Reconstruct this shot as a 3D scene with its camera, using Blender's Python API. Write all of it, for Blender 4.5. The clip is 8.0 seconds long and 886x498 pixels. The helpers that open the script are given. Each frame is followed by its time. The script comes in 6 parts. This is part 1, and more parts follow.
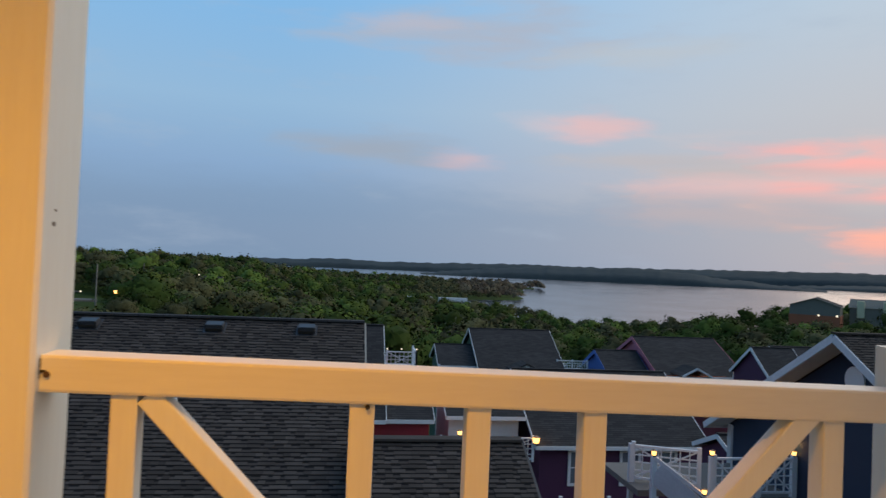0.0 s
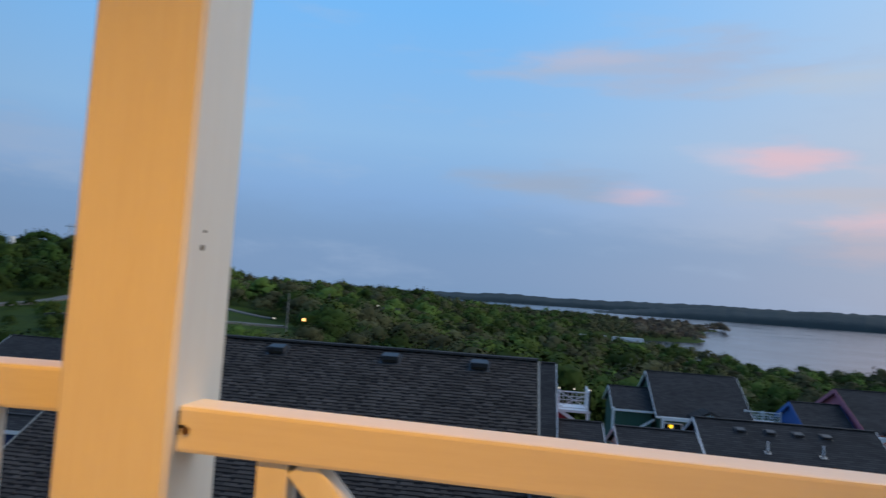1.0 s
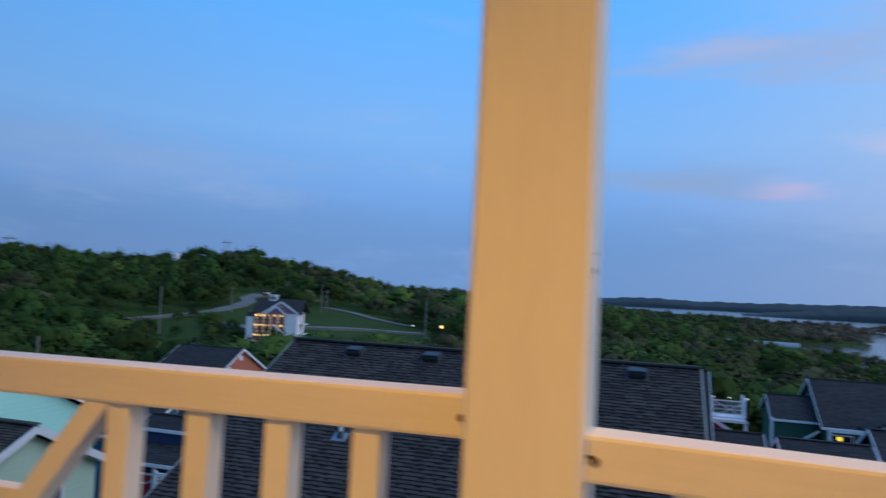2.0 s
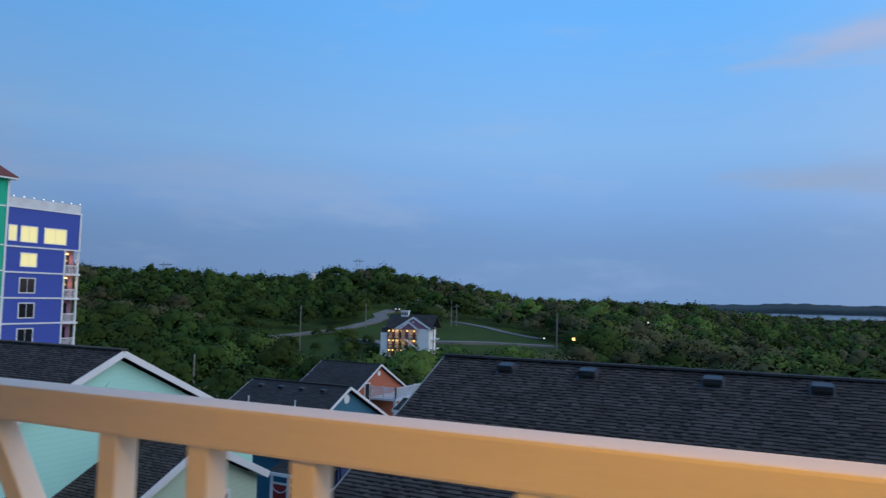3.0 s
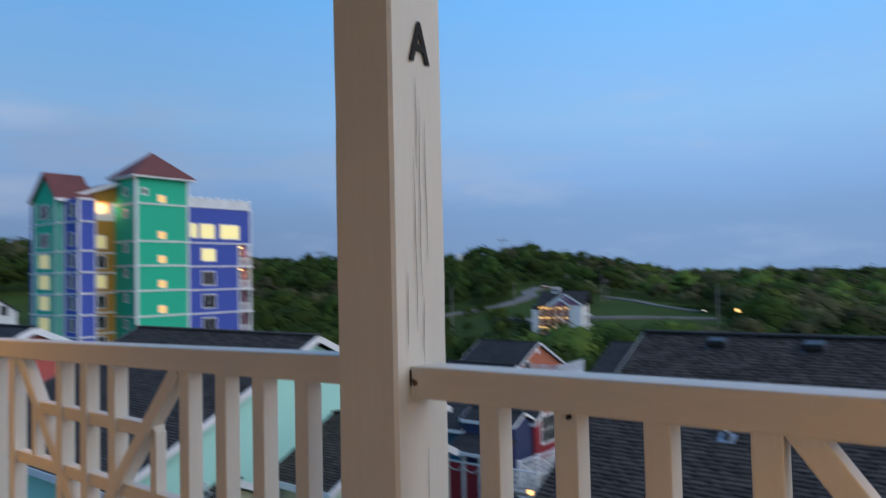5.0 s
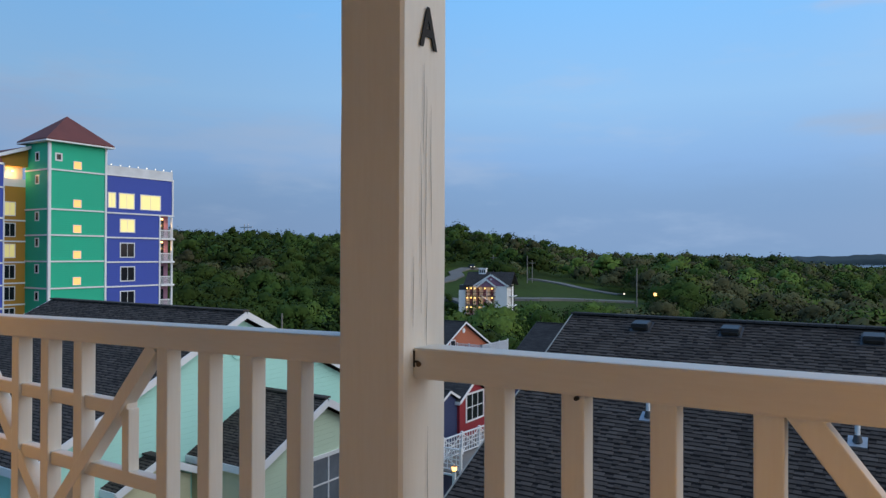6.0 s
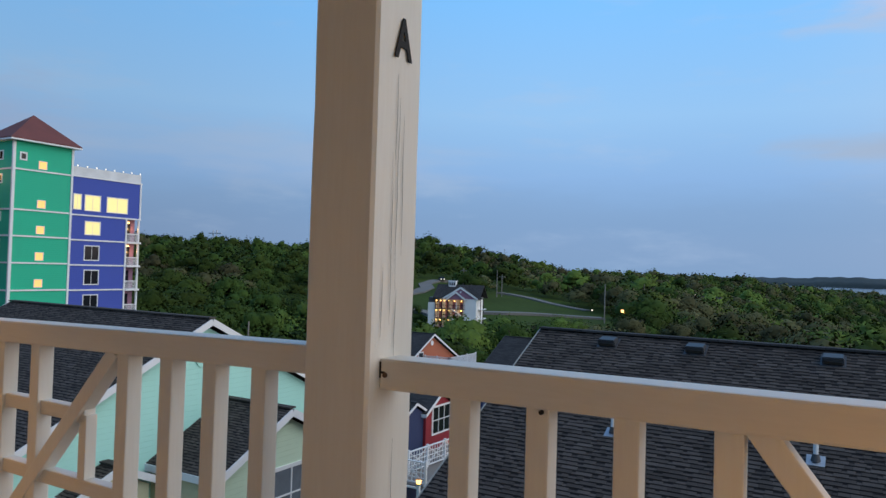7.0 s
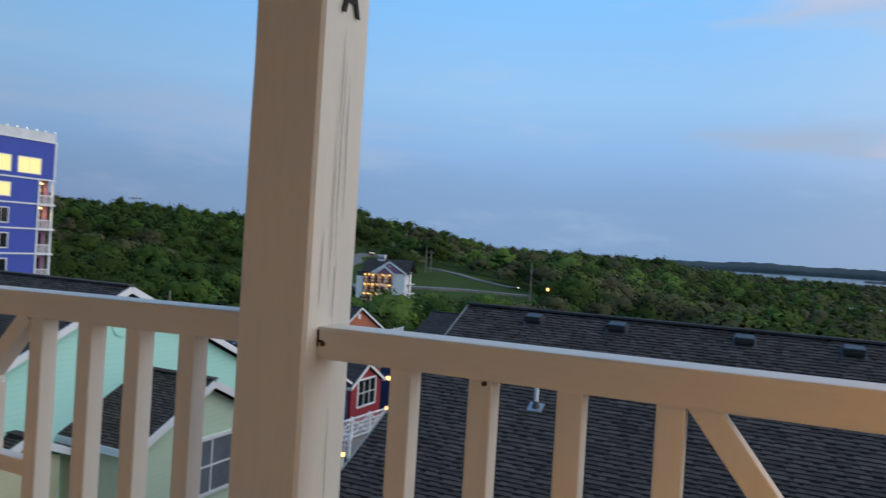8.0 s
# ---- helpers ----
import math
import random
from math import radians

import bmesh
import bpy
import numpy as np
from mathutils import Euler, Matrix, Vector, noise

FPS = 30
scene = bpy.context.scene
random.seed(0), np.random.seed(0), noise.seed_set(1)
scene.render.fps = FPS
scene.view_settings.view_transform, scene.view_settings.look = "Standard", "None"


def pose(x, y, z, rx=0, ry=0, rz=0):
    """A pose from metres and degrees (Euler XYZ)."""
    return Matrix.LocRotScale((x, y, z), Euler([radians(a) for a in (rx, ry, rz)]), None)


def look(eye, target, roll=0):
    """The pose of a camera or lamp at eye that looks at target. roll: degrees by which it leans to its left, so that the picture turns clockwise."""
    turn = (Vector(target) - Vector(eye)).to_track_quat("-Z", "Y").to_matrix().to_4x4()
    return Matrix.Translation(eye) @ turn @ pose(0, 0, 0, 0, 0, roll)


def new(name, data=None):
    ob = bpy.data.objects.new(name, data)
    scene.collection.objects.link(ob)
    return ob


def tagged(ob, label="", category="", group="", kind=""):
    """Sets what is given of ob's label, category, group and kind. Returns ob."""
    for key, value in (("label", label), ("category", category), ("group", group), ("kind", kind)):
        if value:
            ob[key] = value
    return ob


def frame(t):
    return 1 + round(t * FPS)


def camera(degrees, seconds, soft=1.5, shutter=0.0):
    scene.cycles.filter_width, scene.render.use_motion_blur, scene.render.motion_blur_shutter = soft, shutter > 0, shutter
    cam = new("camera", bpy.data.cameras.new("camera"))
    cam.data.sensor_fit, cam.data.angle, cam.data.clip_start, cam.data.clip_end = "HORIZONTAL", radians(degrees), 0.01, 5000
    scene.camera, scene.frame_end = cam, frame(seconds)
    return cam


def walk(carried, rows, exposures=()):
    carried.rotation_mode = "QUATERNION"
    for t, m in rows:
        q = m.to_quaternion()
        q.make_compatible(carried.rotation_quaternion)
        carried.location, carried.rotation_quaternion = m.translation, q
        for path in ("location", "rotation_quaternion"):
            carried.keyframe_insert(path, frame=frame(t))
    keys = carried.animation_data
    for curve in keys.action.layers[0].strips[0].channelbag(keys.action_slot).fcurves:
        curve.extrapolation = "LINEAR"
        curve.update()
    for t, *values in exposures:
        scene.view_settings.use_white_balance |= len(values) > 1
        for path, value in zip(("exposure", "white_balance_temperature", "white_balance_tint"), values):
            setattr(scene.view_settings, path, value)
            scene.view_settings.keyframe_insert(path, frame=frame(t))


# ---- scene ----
cam = camera(63.4, 8.0, soft=1.4, shutter=0.5)
PATH = [
    (0, (0.490, -1.062, 1.180), (0.758, 0.920, 1.223), 2.4),
    (0.3, (0.499, -0.952, 1.178), (0.798, 1.025, 1.220), 3.0),
    (0.4, (0.512, -0.925, 1.181), (0.740, 1.062, 1.226), 3.1),
    (0.5, (0.504, -0.881, 1.182), (0.645, 1.113, 1.234), 3.0),
    (1, (0.451, -0.788, 1.183), (0.237, 1.197, 1.299), 3.9),
    (1.5, (0.322, -0.794, 1.174), (-0.031, 1.172, 1.276), 3.6),
    (2, (0.141, -0.812, 1.185), (-0.435, 1.100, 1.297), 2.8),
    (2.2, (0.056, -0.794, 1.184), (-0.626, 1.082, 1.307), 2.5),
    (3.3, (-0.545, -0.630, 1.199), (-1.500, 1.123, 1.329), 0.5),
    (3.5, (-0.649, -0.625, 1.199), (-1.661, 1.096, 1.324), -0.1),
    (4, (-0.906, -0.673, 1.195), (-2.224, 0.826, 1.327), -1.1),
    (4.5, (-1.158, -0.706, 1.207), (-2.633, 0.636, 1.364), 0.6),
    (5, (-1.338, -0.886, 1.194), (-2.574, 0.685, 1.270), -1.3),
    (5.2, (-1.400, -0.920, 1.203), (-2.533, 0.729, 1.216), -0.7),
    (6.3, (-1.432, -0.989, 1.205), (-2.492, 0.707, 1.230), 0.4),
    (6.5, (-1.430, -0.984, 1.206), (-2.474, 0.722, 1.243), 0.7),
    (7, (-1.430, -0.982, 1.203), (-2.434, 0.747, 1.253), 1.7),
    (7.5, (-1.449, -0.974, 1.196), (-2.407, 0.782, 1.224), 2.7),
    (8, (-1.468, -0.961, 1.190), (-2.296, 0.859, 1.179), 3.5),
]
walk(cam, [(t, look(eye, target, roll)) for t, eye, target, roll in PATH],
     [(0, -0.03, 8050, 8), (0.5, -0.05, 8050, 8), (1.2, 0.0, 6400, 8), (1.5, -0.10, 5850, 8), (2.2, -0.10, 5650, 8), (3.5, -0.03, 6500, 8), (4.5, 0.11, 6550, 8), (5, 0.09, 6600, 8), (6.5, 0.19, 7050, 7), (8, 0.19, 7050, 7)])

# ---- world and large lights ----
world = bpy.data.worlds.new("dusk_sky")
scene.world = world
world.use_nodes = True
WN, WL = world.node_tree.nodes, world.node_tree.links
WN.clear()


def wsock(node, i, v):
    if hasattr(v, "is_linked"):
        WL.new(v, node.inputs[i])
    else:
        node.inputs[i].default_value = v


def wm(op, a, b=0.0, c=0.0, clamp=False):
    n = WN.new("ShaderNodeMath")
    n.operation, n.use_clamp = op, clamp
    for i, v in enumerate((a, b, c)):
        wsock(n, i, v)
    return n.outputs[0]


def wmix(f, a, b):
    n = WN.new("ShaderNodeMix")
    n.data_type = "RGBA"
    wsock(n, 0, f)
    wsock(n, 6, a if hasattr(a, "is_linked") else (*a, 1))
    wsock(n, 7, b if hasattr(b, "is_linked") else (*b, 1))
    return n.outputs[2]


def wstep(v, lo, hi):
    n = WN.new("ShaderNodeMapRange")
    n.interpolation_type = "SMOOTHSTEP"
    wsock(n, 0, v)
    n.inputs[1].default_value, n.inputs[2].default_value = lo, hi
    return n.outputs[0]


def sky():
    tc = WN.new("ShaderNodeTexCoord")
    sep = WN.new("ShaderNodeSeparateXYZ")
    WL.new(tc.outputs["Generated"], sep.inputs[0])
    x, y, z = sep.outputs
    el = wm("MULTIPLY", wm("ARCSINE", z), 57.2958)
    az = wm("MULTIPLY", wm("ARCTAN2", x, y), 57.2958)
    ramp = WN.new("ShaderNodeValToRGB")
    WL.new(wm("DIVIDE", el, 60.0, clamp=True), ramp.inputs[0])
    stops = [(0.0, (0.19, 0.30, 0.50)), (0.06, (0.16, 0.30, 0.56)), (0.12, (0.195, 0.37, 0.70)),
             (0.20, (0.235, 0.455, 0.80)), (0.36, (0.155, 0.45, 0.93)), (0.7, (0.14, 0.36, 0.80)), (1.0, (0.09, 0.24, 0.6))]
    el_ = ramp.color_ramp.elements
    while len(el_) < len(stops):
        el_.new(0.5)
    for e, (p, c) in zip(el_, stops):
        e.position, e.color = p, (*c, 1)
    base = ramp.outputs[0]
    # the western side, where the sun has set, is paler and warmer
    west = wm("MULTIPLY", wstep(az, -8, 46), wm("SUBTRACT", 1.0, wstep(az, 95, 150)))
    low = wm("SUBTRACT", 1.0, wstep(el, 3, 30))
    col = wmix(wm("MULTIPLY", west, 0.55), base, (0.60, 0.75, 0.90))
    col = wmix(wm("MULTIPLY", wm("MULTIPLY", west, low), 0.6), col, (0.47, 0.39, 0.46))
    # the eastern side, away from the afterglow, is deeper
    deep = wm("MULTIPLY_ADD", wstep(az, -66, -16), 0.24, 0.82)
    deep = wm("MULTIPLY", deep, wm("MULTIPLY_ADD", wstep(wm("ABSOLUTE", az), 92, 150), -0.15, 1.0))
    # streaked noise in azimuth and elevation
    comb = WN.new("ShaderNodeCombineXYZ")
    wsock(comb, 0, wm("MULTIPLY", az, 0.045))
    wsock(comb, 1, wm("MULTIPLY", el, 0.17))
    noi = WN.new("ShaderNodeTexNoise")
    noi.inputs["Scale"].default_value, noi.inputs["Detail"].default_value = 1.6, 7.0
    noi.inputs["Roughness"].default_value = 0.58
    WL.new(comb.outputs[0], noi.inputs["Vector"])
    nz = wm("SUBTRACT", noi.outputs["Fac"], 0.5)
    comb2 = WN.new("ShaderNodeCombineXYZ")
    wsock(comb2, 0, wm("ADD", wm("MULTIPLY", az, 0.11), wm("MULTIPLY", nz, 1.5)))
    wsock(comb2, 1, wm("MULTIPLY", el, 0.55))
    noi2 = WN.new("ShaderNodeTexNoise")
    noi2.inputs["Scale"].default_value, noi2.inputs["Detail"].default_value = 1.3, 6.0
    WL.new(comb2.outputs[0], noi2.inputs["Vector"])
    fz = wm("SUBTRACT", noi2.outputs["Fac"], 0.5)
    # a grey-blue bank low over the hills
    bank = wm("MULTIPLY", wm("SUBTRACT", 1.0, wstep(wm("ADD", el, wm("MULTIPLY", nz, -9.0)), 4.2, 7.6)), wm("SUBTRACT", 1.0, wstep(az, 12, 55)))
    col = wmix(wm("MULTIPLY", bank, 0.5), col, (0.165, 0.30, 0.555))
    veil = wstep(nz, 0.02, 0.22)
    col = wmix(wm("MULTIPLY", veil, 0.32), col, (0.33, 0.46, 0.70))

    def cloud(ca, ce, wa, we, tint, amount):
        """One soft, ragged cloud round a direction."""
        da, de = wm("DIVIDE", wm("SUBTRACT", az, ca), wa), wm("DIVIDE", wm("SUBTRACT", el, ce), we)
        rr = wm("SQRT", wm("ADD", wm("MULTIPLY", da, da), wm("MULTIPLY", de, de)))
        f = wm("SUBTRACT", 1.0, wstep(wm("ADD", rr, wm("MULTIPLY", wm("ADD", nz, wm("MULTIPLY", fz, 1.0)), -2.6)), 0.0, 1.9))
        return wmix(wm("MULTIPLY", f, amount), col, tint)

    grey, rose, pink = (0.28, 0.38, 0.58), (0.70, 0.48, 0.58), (0.90, 0.42, 0.48)
    for args in ((10, 17.8, 9, 1.5, (0.36, 0.44, 0.64), 0.85), (4.2, 18.6, 4, 0.5, (0.47, 0.47, 0.63), 0.5), (23, 16.5, 6, 0.7, (0.44, 0.52, 0.67), 0.6), (16.4, 11.2, 3.6, 0.7, (0.52, 0.52, 0.70), 0.6), (19.4, 11.1, 2.4, 0.8, rose, 0.72),
                 (2.5, 8.8, 6, 1.0, grey, 0.95), (9.2, 8.5, 2.2, 0.7, rose, 0.5), (34, 7.6, 9, 1.8, (0.66, 0.54, 0.62), 0.5), (27, 8.4, 7, 0.7, (0.42, 0.45, 0.58), 0.7), (33, 9.2, 4.0, 0.6, pink, 0.85), (37.5, 8.1, 4.0, 0.55, pink, 0.85),
                 (31, 7.5, 6, 0.45, (0.44, 0.45, 0.57), 0.6), (31, 6.7, 6, 0.6, rose, 0.7), (35, 6.5, 2.6, 0.4, pink, 0.7), (40, 5.8, 3.6, 0.6, pink, 0.8), (31, 4.6, 9, 1.1, (0.44, 0.41, 0.53), 0.7), (41.5, 2.8, 4.0, 0.9, (1.0, 0.42, 0.40), 0.8), (56, 4, 12, 2.6, (1.0, 0.50, 0.42), 0.6),
                 (-44, 8.4, 13, 1.7, (0.30, 0.42, 0.66), 0.6), (-66, 9.0, 5, 2.2, (0.27, 0.38, 0.64), 0.7), (-72, 6.3, 8, 1.2, (0.40, 0.50, 0.74), 0.45), (-71, 11.8, 4, 0.8, (0.42, 0.53, 0.78), 0.6)):
        col = cloud(*args)
    nish = WN.new("ShaderNodeTexSky")
    nish.sky_type, nish.sun_disc = "NISHITA", False
    nish.sun_elevation, nish.sun_rotation = radians(1.0), radians(80)
    weak = WN.new("ShaderNodeBackground")
    WL.new(nish.outputs[0], weak.inputs[0])
    weak.inputs[1].default_value = 0.02
    main = WN.new("ShaderNodeBackground")
    WL.new(col, main.inputs[0])
    WL.new(deep, main.inputs[1])
    add = WN.new("ShaderNodeAddShader")
    WL.new(weak.outputs[0], add.inputs[0])
    WL.new(main.outputs[0], add.inputs[1])
    out = WN.new("ShaderNodeOutputWorld")
    WL.new(add.outputs[0], out.inputs[0])


sky()

afterglow = new("afterglow", bpy.data.lights.new("afterglow", "SUN"))
afterglow.data.energy, afterglow.data.angle, afterglow.data.color = 1.45, radians(95), (1.0, 0.94, 0.90)
afterglow.matrix_world = look((0, 0, 0), (-math.sin(radians(80)), -math.cos(radians(80)), -0.42))


def lamp(name, place, watts, color, radius=0.05, down=False):
    data = bpy.data.lights.new(name, "AREA" if down else "POINT")
    data.energy, data.color = watts, color
    if down:
        data.shape, data.size = "DISK", radius * 2
    else:
        data.shadow_soft_size = radius
    ob = new(name, data)
    ob.location = place
    return ob


WARM = (1.0, 0.55, 0.20)


def downlight(place, watts, half_angle):
    data = bpy.data.lights.new("downlight_source", "SPOT")
    data.energy, data.color, data.shadow_soft_size = watts, (1.0, 0.44, 0.025), 0.06
    data.spot_size, data.spot_blend = radians(2 * half_angle), 0.68
    ob = new("downlight_source", data)
    ob.location = place


for x in (0.0, -4.5):
    downlight((x, -1.25, 2.855), 305 if x > -1 else 165, 51.5)

# ---- materials ----


def mat(name, base, rough=0.7, vary=0.18, scale=3.0, fine=40.0, bump=0.15, metal=0.0, spec=0.5, second=None, emit=0.0, streak=None, pieces=0.0, bump_size=0.01):
    """Painted or raw surface: two scales of tone, a fine relief; second: the colour of its stains; pieces: tone from piece to piece."""
    m = bpy.data.materials.new(name)
    m.use_nodes = True
    N, L = m.node_tree.nodes, m.node_tree.links
    b = N["Principled BSDF"]
    b.inputs["Roughness"].default_value, b.inputs["Metallic"].default_value = rough, metal
    b.inputs["Specular IOR Level"].default_value = spec
    tc = N.new("ShaderNodeTexCoord")
    vec = tc.outputs["Object"]
    if streak:
        mp = N.new("ShaderNodeMapping")
        mp.inputs["Scale"].default_value = streak
        L.new(vec, mp.inputs[0])
        vec = mp.outputs[0]
    big, small = N.new("ShaderNodeTexNoise"), N.new("ShaderNodeTexNoise")
    big.inputs["Scale"].default_value, big.inputs["Detail"].default_value = scale, 5
    small.inputs["Scale"].default_value, small.inputs["Detail"].default_value = fine, 3
    L.new(vec, big.inputs["Vector"]), L.new(vec, small.inputs["Vector"])
    mixf = N.new("ShaderNodeMath")
    mixf.operation = "MULTIPLY_ADD"
    L.new(small.outputs["Fac"], mixf.inputs[0])
    mixf.inputs[1].default_value = 0.45
    L.new(big.outputs["Fac"], mixf.inputs[2])
    rng = N.new("ShaderNodeMapRange")
    rng.inputs[1].default_value, rng.inputs[2].default_value = 0.42, 1.02
    L.new(mixf.outputs[0], rng.inputs[0])
    mix = N.new("ShaderNodeMix")
    mix.data_type = "RGBA"
    dark = second or tuple(c * (1 - vary) for c in base)
    lite = tuple(min(1, c * (1 + vary * 0.6)) for c in base)
    mix.inputs[6].default_value, mix.inputs[7].default_value = (*dark, 1), (*lite, 1)
    L.new(rng.outputs[0], mix.inputs[0])
    colour = mix.outputs[2]
    if pieces:
        geo, inf = N.new("ShaderNodeNewGeometry"), N.new("ShaderNodeObjectInfo")
        rnd = N.new("ShaderNodeMath")
        rnd.operation = "ADD"
        L.new(geo.outputs["Random Per Island"], rnd.inputs[0]), L.new(inf.outputs["Random"], rnd.inputs[1])
        fr = N.new("ShaderNodeMath")
        fr.operation = "FRACT"
        L.new(rnd.outputs[0], fr.inputs[0])
        pr = N.new("ShaderNodeMapRange")
        pr.inputs[3].default_value, pr.inputs[4].default_value = 1 - pieces, 1 + pieces
        L.new(fr.outputs[0], pr.inputs[0])
        hs = N.new("ShaderNodeHueSaturation")
        L.new(pr.outputs[0], hs.inputs["Value"]), L.new(colour, hs.inputs["Color"])
        colour = hs.outputs[0]
    L.new(colour, b.inputs["Base Color"])
    if bump:
        bp = N.new("ShaderNodeBump")
        bp.inputs["Strength"].default_value, bp.inputs["Distance"].default_value = bump, bump_size
        L.new(mixf.outputs[0], bp.inputs["Height"])
        L.new(bp.outputs[0], b.inputs["Normal"])
    rr = N.new("ShaderNodeMapRange")
    rr.inputs[3].default_value, rr.inputs[4].default_value = max(0.03, rough - 0.12), min(1, rough + 0.12)
    L.new(big.outputs["Fac"], rr.inputs[0]), L.new(rr.outputs[0], b.inputs["Roughness"])
    if emit:
        L.new(colour, b.inputs["Emission Color"])
        b.inputs["Emission Strength"].default_value = emit
    return m


def clap(name, base, gap=0.13, **kw):
    """Painted lap siding: the boards' lower edges stand proud."""
    m = mat(name, base, **kw)
    N, L = m.node_tree.nodes, m.node_tree.links
    tc, sep = N.new("ShaderNodeTexCoord"), N.new("ShaderNodeSeparateXYZ")
    L.new(tc.outputs["Object"], sep.inputs[0])
    d, f = N.new("ShaderNodeMath"), N.new("ShaderNodeMath")
    d.operation, f.operation = "DIVIDE", "FRACT"
    L.new(sep.outputs[2], d.inputs[0])
    d.inputs[1].default_value = gap
    L.new(d.outputs[0], f.inputs[0])
    inv = N.new("ShaderNodeMath")
    inv.operation = "SUBTRACT"
    inv.inputs[0].default_value = 1.0
    L.new(f.outputs[0], inv.inputs[1])
    bp = N.new("ShaderNodeBump")
    bp.inputs["Strength"].default_value, bp.inputs["Distance"].default_value = 0.6, 0.012
    L.new(inv.outputs[0], bp.inputs["Height"])
    L.new(bp.outputs[0], N["Principled BSDF"].inputs["Normal"])
    return m


def shingle_mat(name, base):
    """Asphalt shingles for far roofs: rows along x, tabs of uneven tone."""
    m = mat(name, base, rough=0.9, vary=0.3, scale=0.5, fine=30, bump=0.3, spec=0.12)
    N, L = m.node_tree.nodes, m.node_tree.links
    tc = N.new("ShaderNodeTexCoord")
    mp = N.new("ShaderNodeMapping")
    mp.inputs["Rotation"].default_value = (radians(-90), 0, 0)
    L.new(tc.outputs["Object"], mp.inputs[0])
    br = N.new("ShaderNodeTexBrick")
    br.inputs["Scale"].default_value = 1.0
    br.inputs["Brick Width"].default_value, br.inputs["Row Height"].default_value = 0.42, 0.064
    br.inputs["Mortar Size"].default_value = 0.006
    br.inputs["Color1"].default_value, br.inputs["Color2"].default_value, br.inputs["Mortar"].default_value = (1.15,) * 3 + (1,), (0.75,) * 3 + (1,), (0.45,) * 3 + (1,)
    L.new(mp.outputs[0], br.inputs["Vector"])
    b = N["Principled BSDF"]
    src = b.inputs["Base Color"].links[0].from_socket
    mul = N.new("ShaderNodeMix")
    mul.data_type, mul.blend_type = "RGBA", "MULTIPLY"
    mul.inputs[0].default_value = 1.0
    L.new(src, mul.inputs[6]), L.new(br.outputs["Color"], mul.inputs[7])
    L.new(mul.outputs[2], b.inputs["Base Color"])
    return m


def glow(name, color, strength):
    m = bpy.data.materials.new(name)
    m.use_nodes = True
    b = m.node_tree.nodes["Principled BSDF"]
    b.inputs["Base Color"].default_value = (*color, 1)
    b.inputs["Emission Color"].default_value = (*color, 1)
    b.inputs["Emission Strength"].default_value = strength
    return m


def leaf_mat(name, base, second):
    """Foliage: a tone for each tree (a mesh attribute), drifts across the wood, a little from clump to clump."""
    m = mat(name, base, rough=0.8, vary=0.3, scale=0.03, fine=0.6, bump=0, pieces=0.13, spec=0.05, second=second)
    N, L = m.node_tree.nodes, m.node_tree.links
    b = N["Principled BSDF"]
    src = b.inputs["Base Color"].links[0].from_socket
    at, hs = N.new("ShaderNodeAttribute"), N.new("ShaderNodeHueSaturation")
    at.attribute_name = "tone"
    hue = N.new("ShaderNodeMapRange")
    hue.inputs[1].default_value, hue.inputs[2].default_value, hue.inputs[3].default_value, hue.inputs[4].default_value = 0.5, 1.5, 0.47, 0.515
    L.new(at.outputs["Fac"], hs.inputs["Value"]), L.new(at.outputs["Fac"], hue.inputs[0]), L.new(hue.outputs[0], hs.inputs["Hue"])
    L.new(src, hs.inputs["Color"]), L.new(hs.outputs[0], b.inputs["Base Color"])
    return m


PAINT = mat("cream_paint", (0.74, 0.735, 0.69), 0.42, 0.06, 1.2, 25, 0.10, streak=(6, 6, 0.5), second=(0.69, 0.66, 0.60), bump_size=0.003)
RAILPAINT = mat("rail_paint", (0.74, 0.72, 0.67), 0.45, 0.06, 2, 30, 0.10, streak=(0.6, 6, 6), second=(0.68, 0.65, 0.59), bump_size=0.003)
WHITE = mat("white_trim", (0.78, 0.79, 0.80), 0.5, 0.08, 1.0, 20, 0.08)
WORN = mat("weathered_white", (0.68, 0.70, 0.72), 0.6, 0.18, 1.0, 20, 0.1)
DARK = mat("dark_plastic", (0.05, 0.052, 0.058), 0.5, 0.25, 3, 30, 0.1)
STEEL = mat("galvanised_steel", (0.45, 0.46, 0.47), 0.45, 0.2, 4, 40, 0.1, metal=0.7)
BOLT = mat("rusty_bolt", (0.12, 0.07, 0.04), 0.7, 0.4, 60, 200, 0.3, metal=0.4)
GAP = mat("dark_gap", (0.03, 0.025, 0.02), 0.9, 0.3, 20, 80, 0.0)
SHINGLE = mat("charcoal_shingle", (0.080, 0.067, 0.060), 0.95, 0.3, 2.5, 70, 0.6, pieces=0.30, spec=0.12, bump_size=0.008)
# near-black granules: the shadow line under each course, drawn in colour
BAND = mat("granule_shadow_band", (0.020, 0.018, 0.018), 0.97, 0.3, 2.5, 70, 0.5, spec=0.08, bump_size=0.006)
FARSHINGLE = shingle_mat("far_charcoal_shingle", (0.056, 0.054, 0.055))
BRICKRED = mat("maroon_roof", (0.16, 0.05, 0.045), 0.8, 0.25, 0.6, 12, 0.2)
GREYWALL = mat("grey_wall", (0.36, 0.33, 0.28), 0.7, 0.12, 0.2, 6, 0.1)
LAKEWALL = mat("dull_lakeside_wall", (0.20, 0.185, 0.16), 0.8, 0.14, 0.2, 6, 0.1, spec=0.2)
DULLTEAL = mat("dull_teal_roof", (0.05, 0.085, 0.085), 0.7, 0.2, 0.2, 6, 0.1)
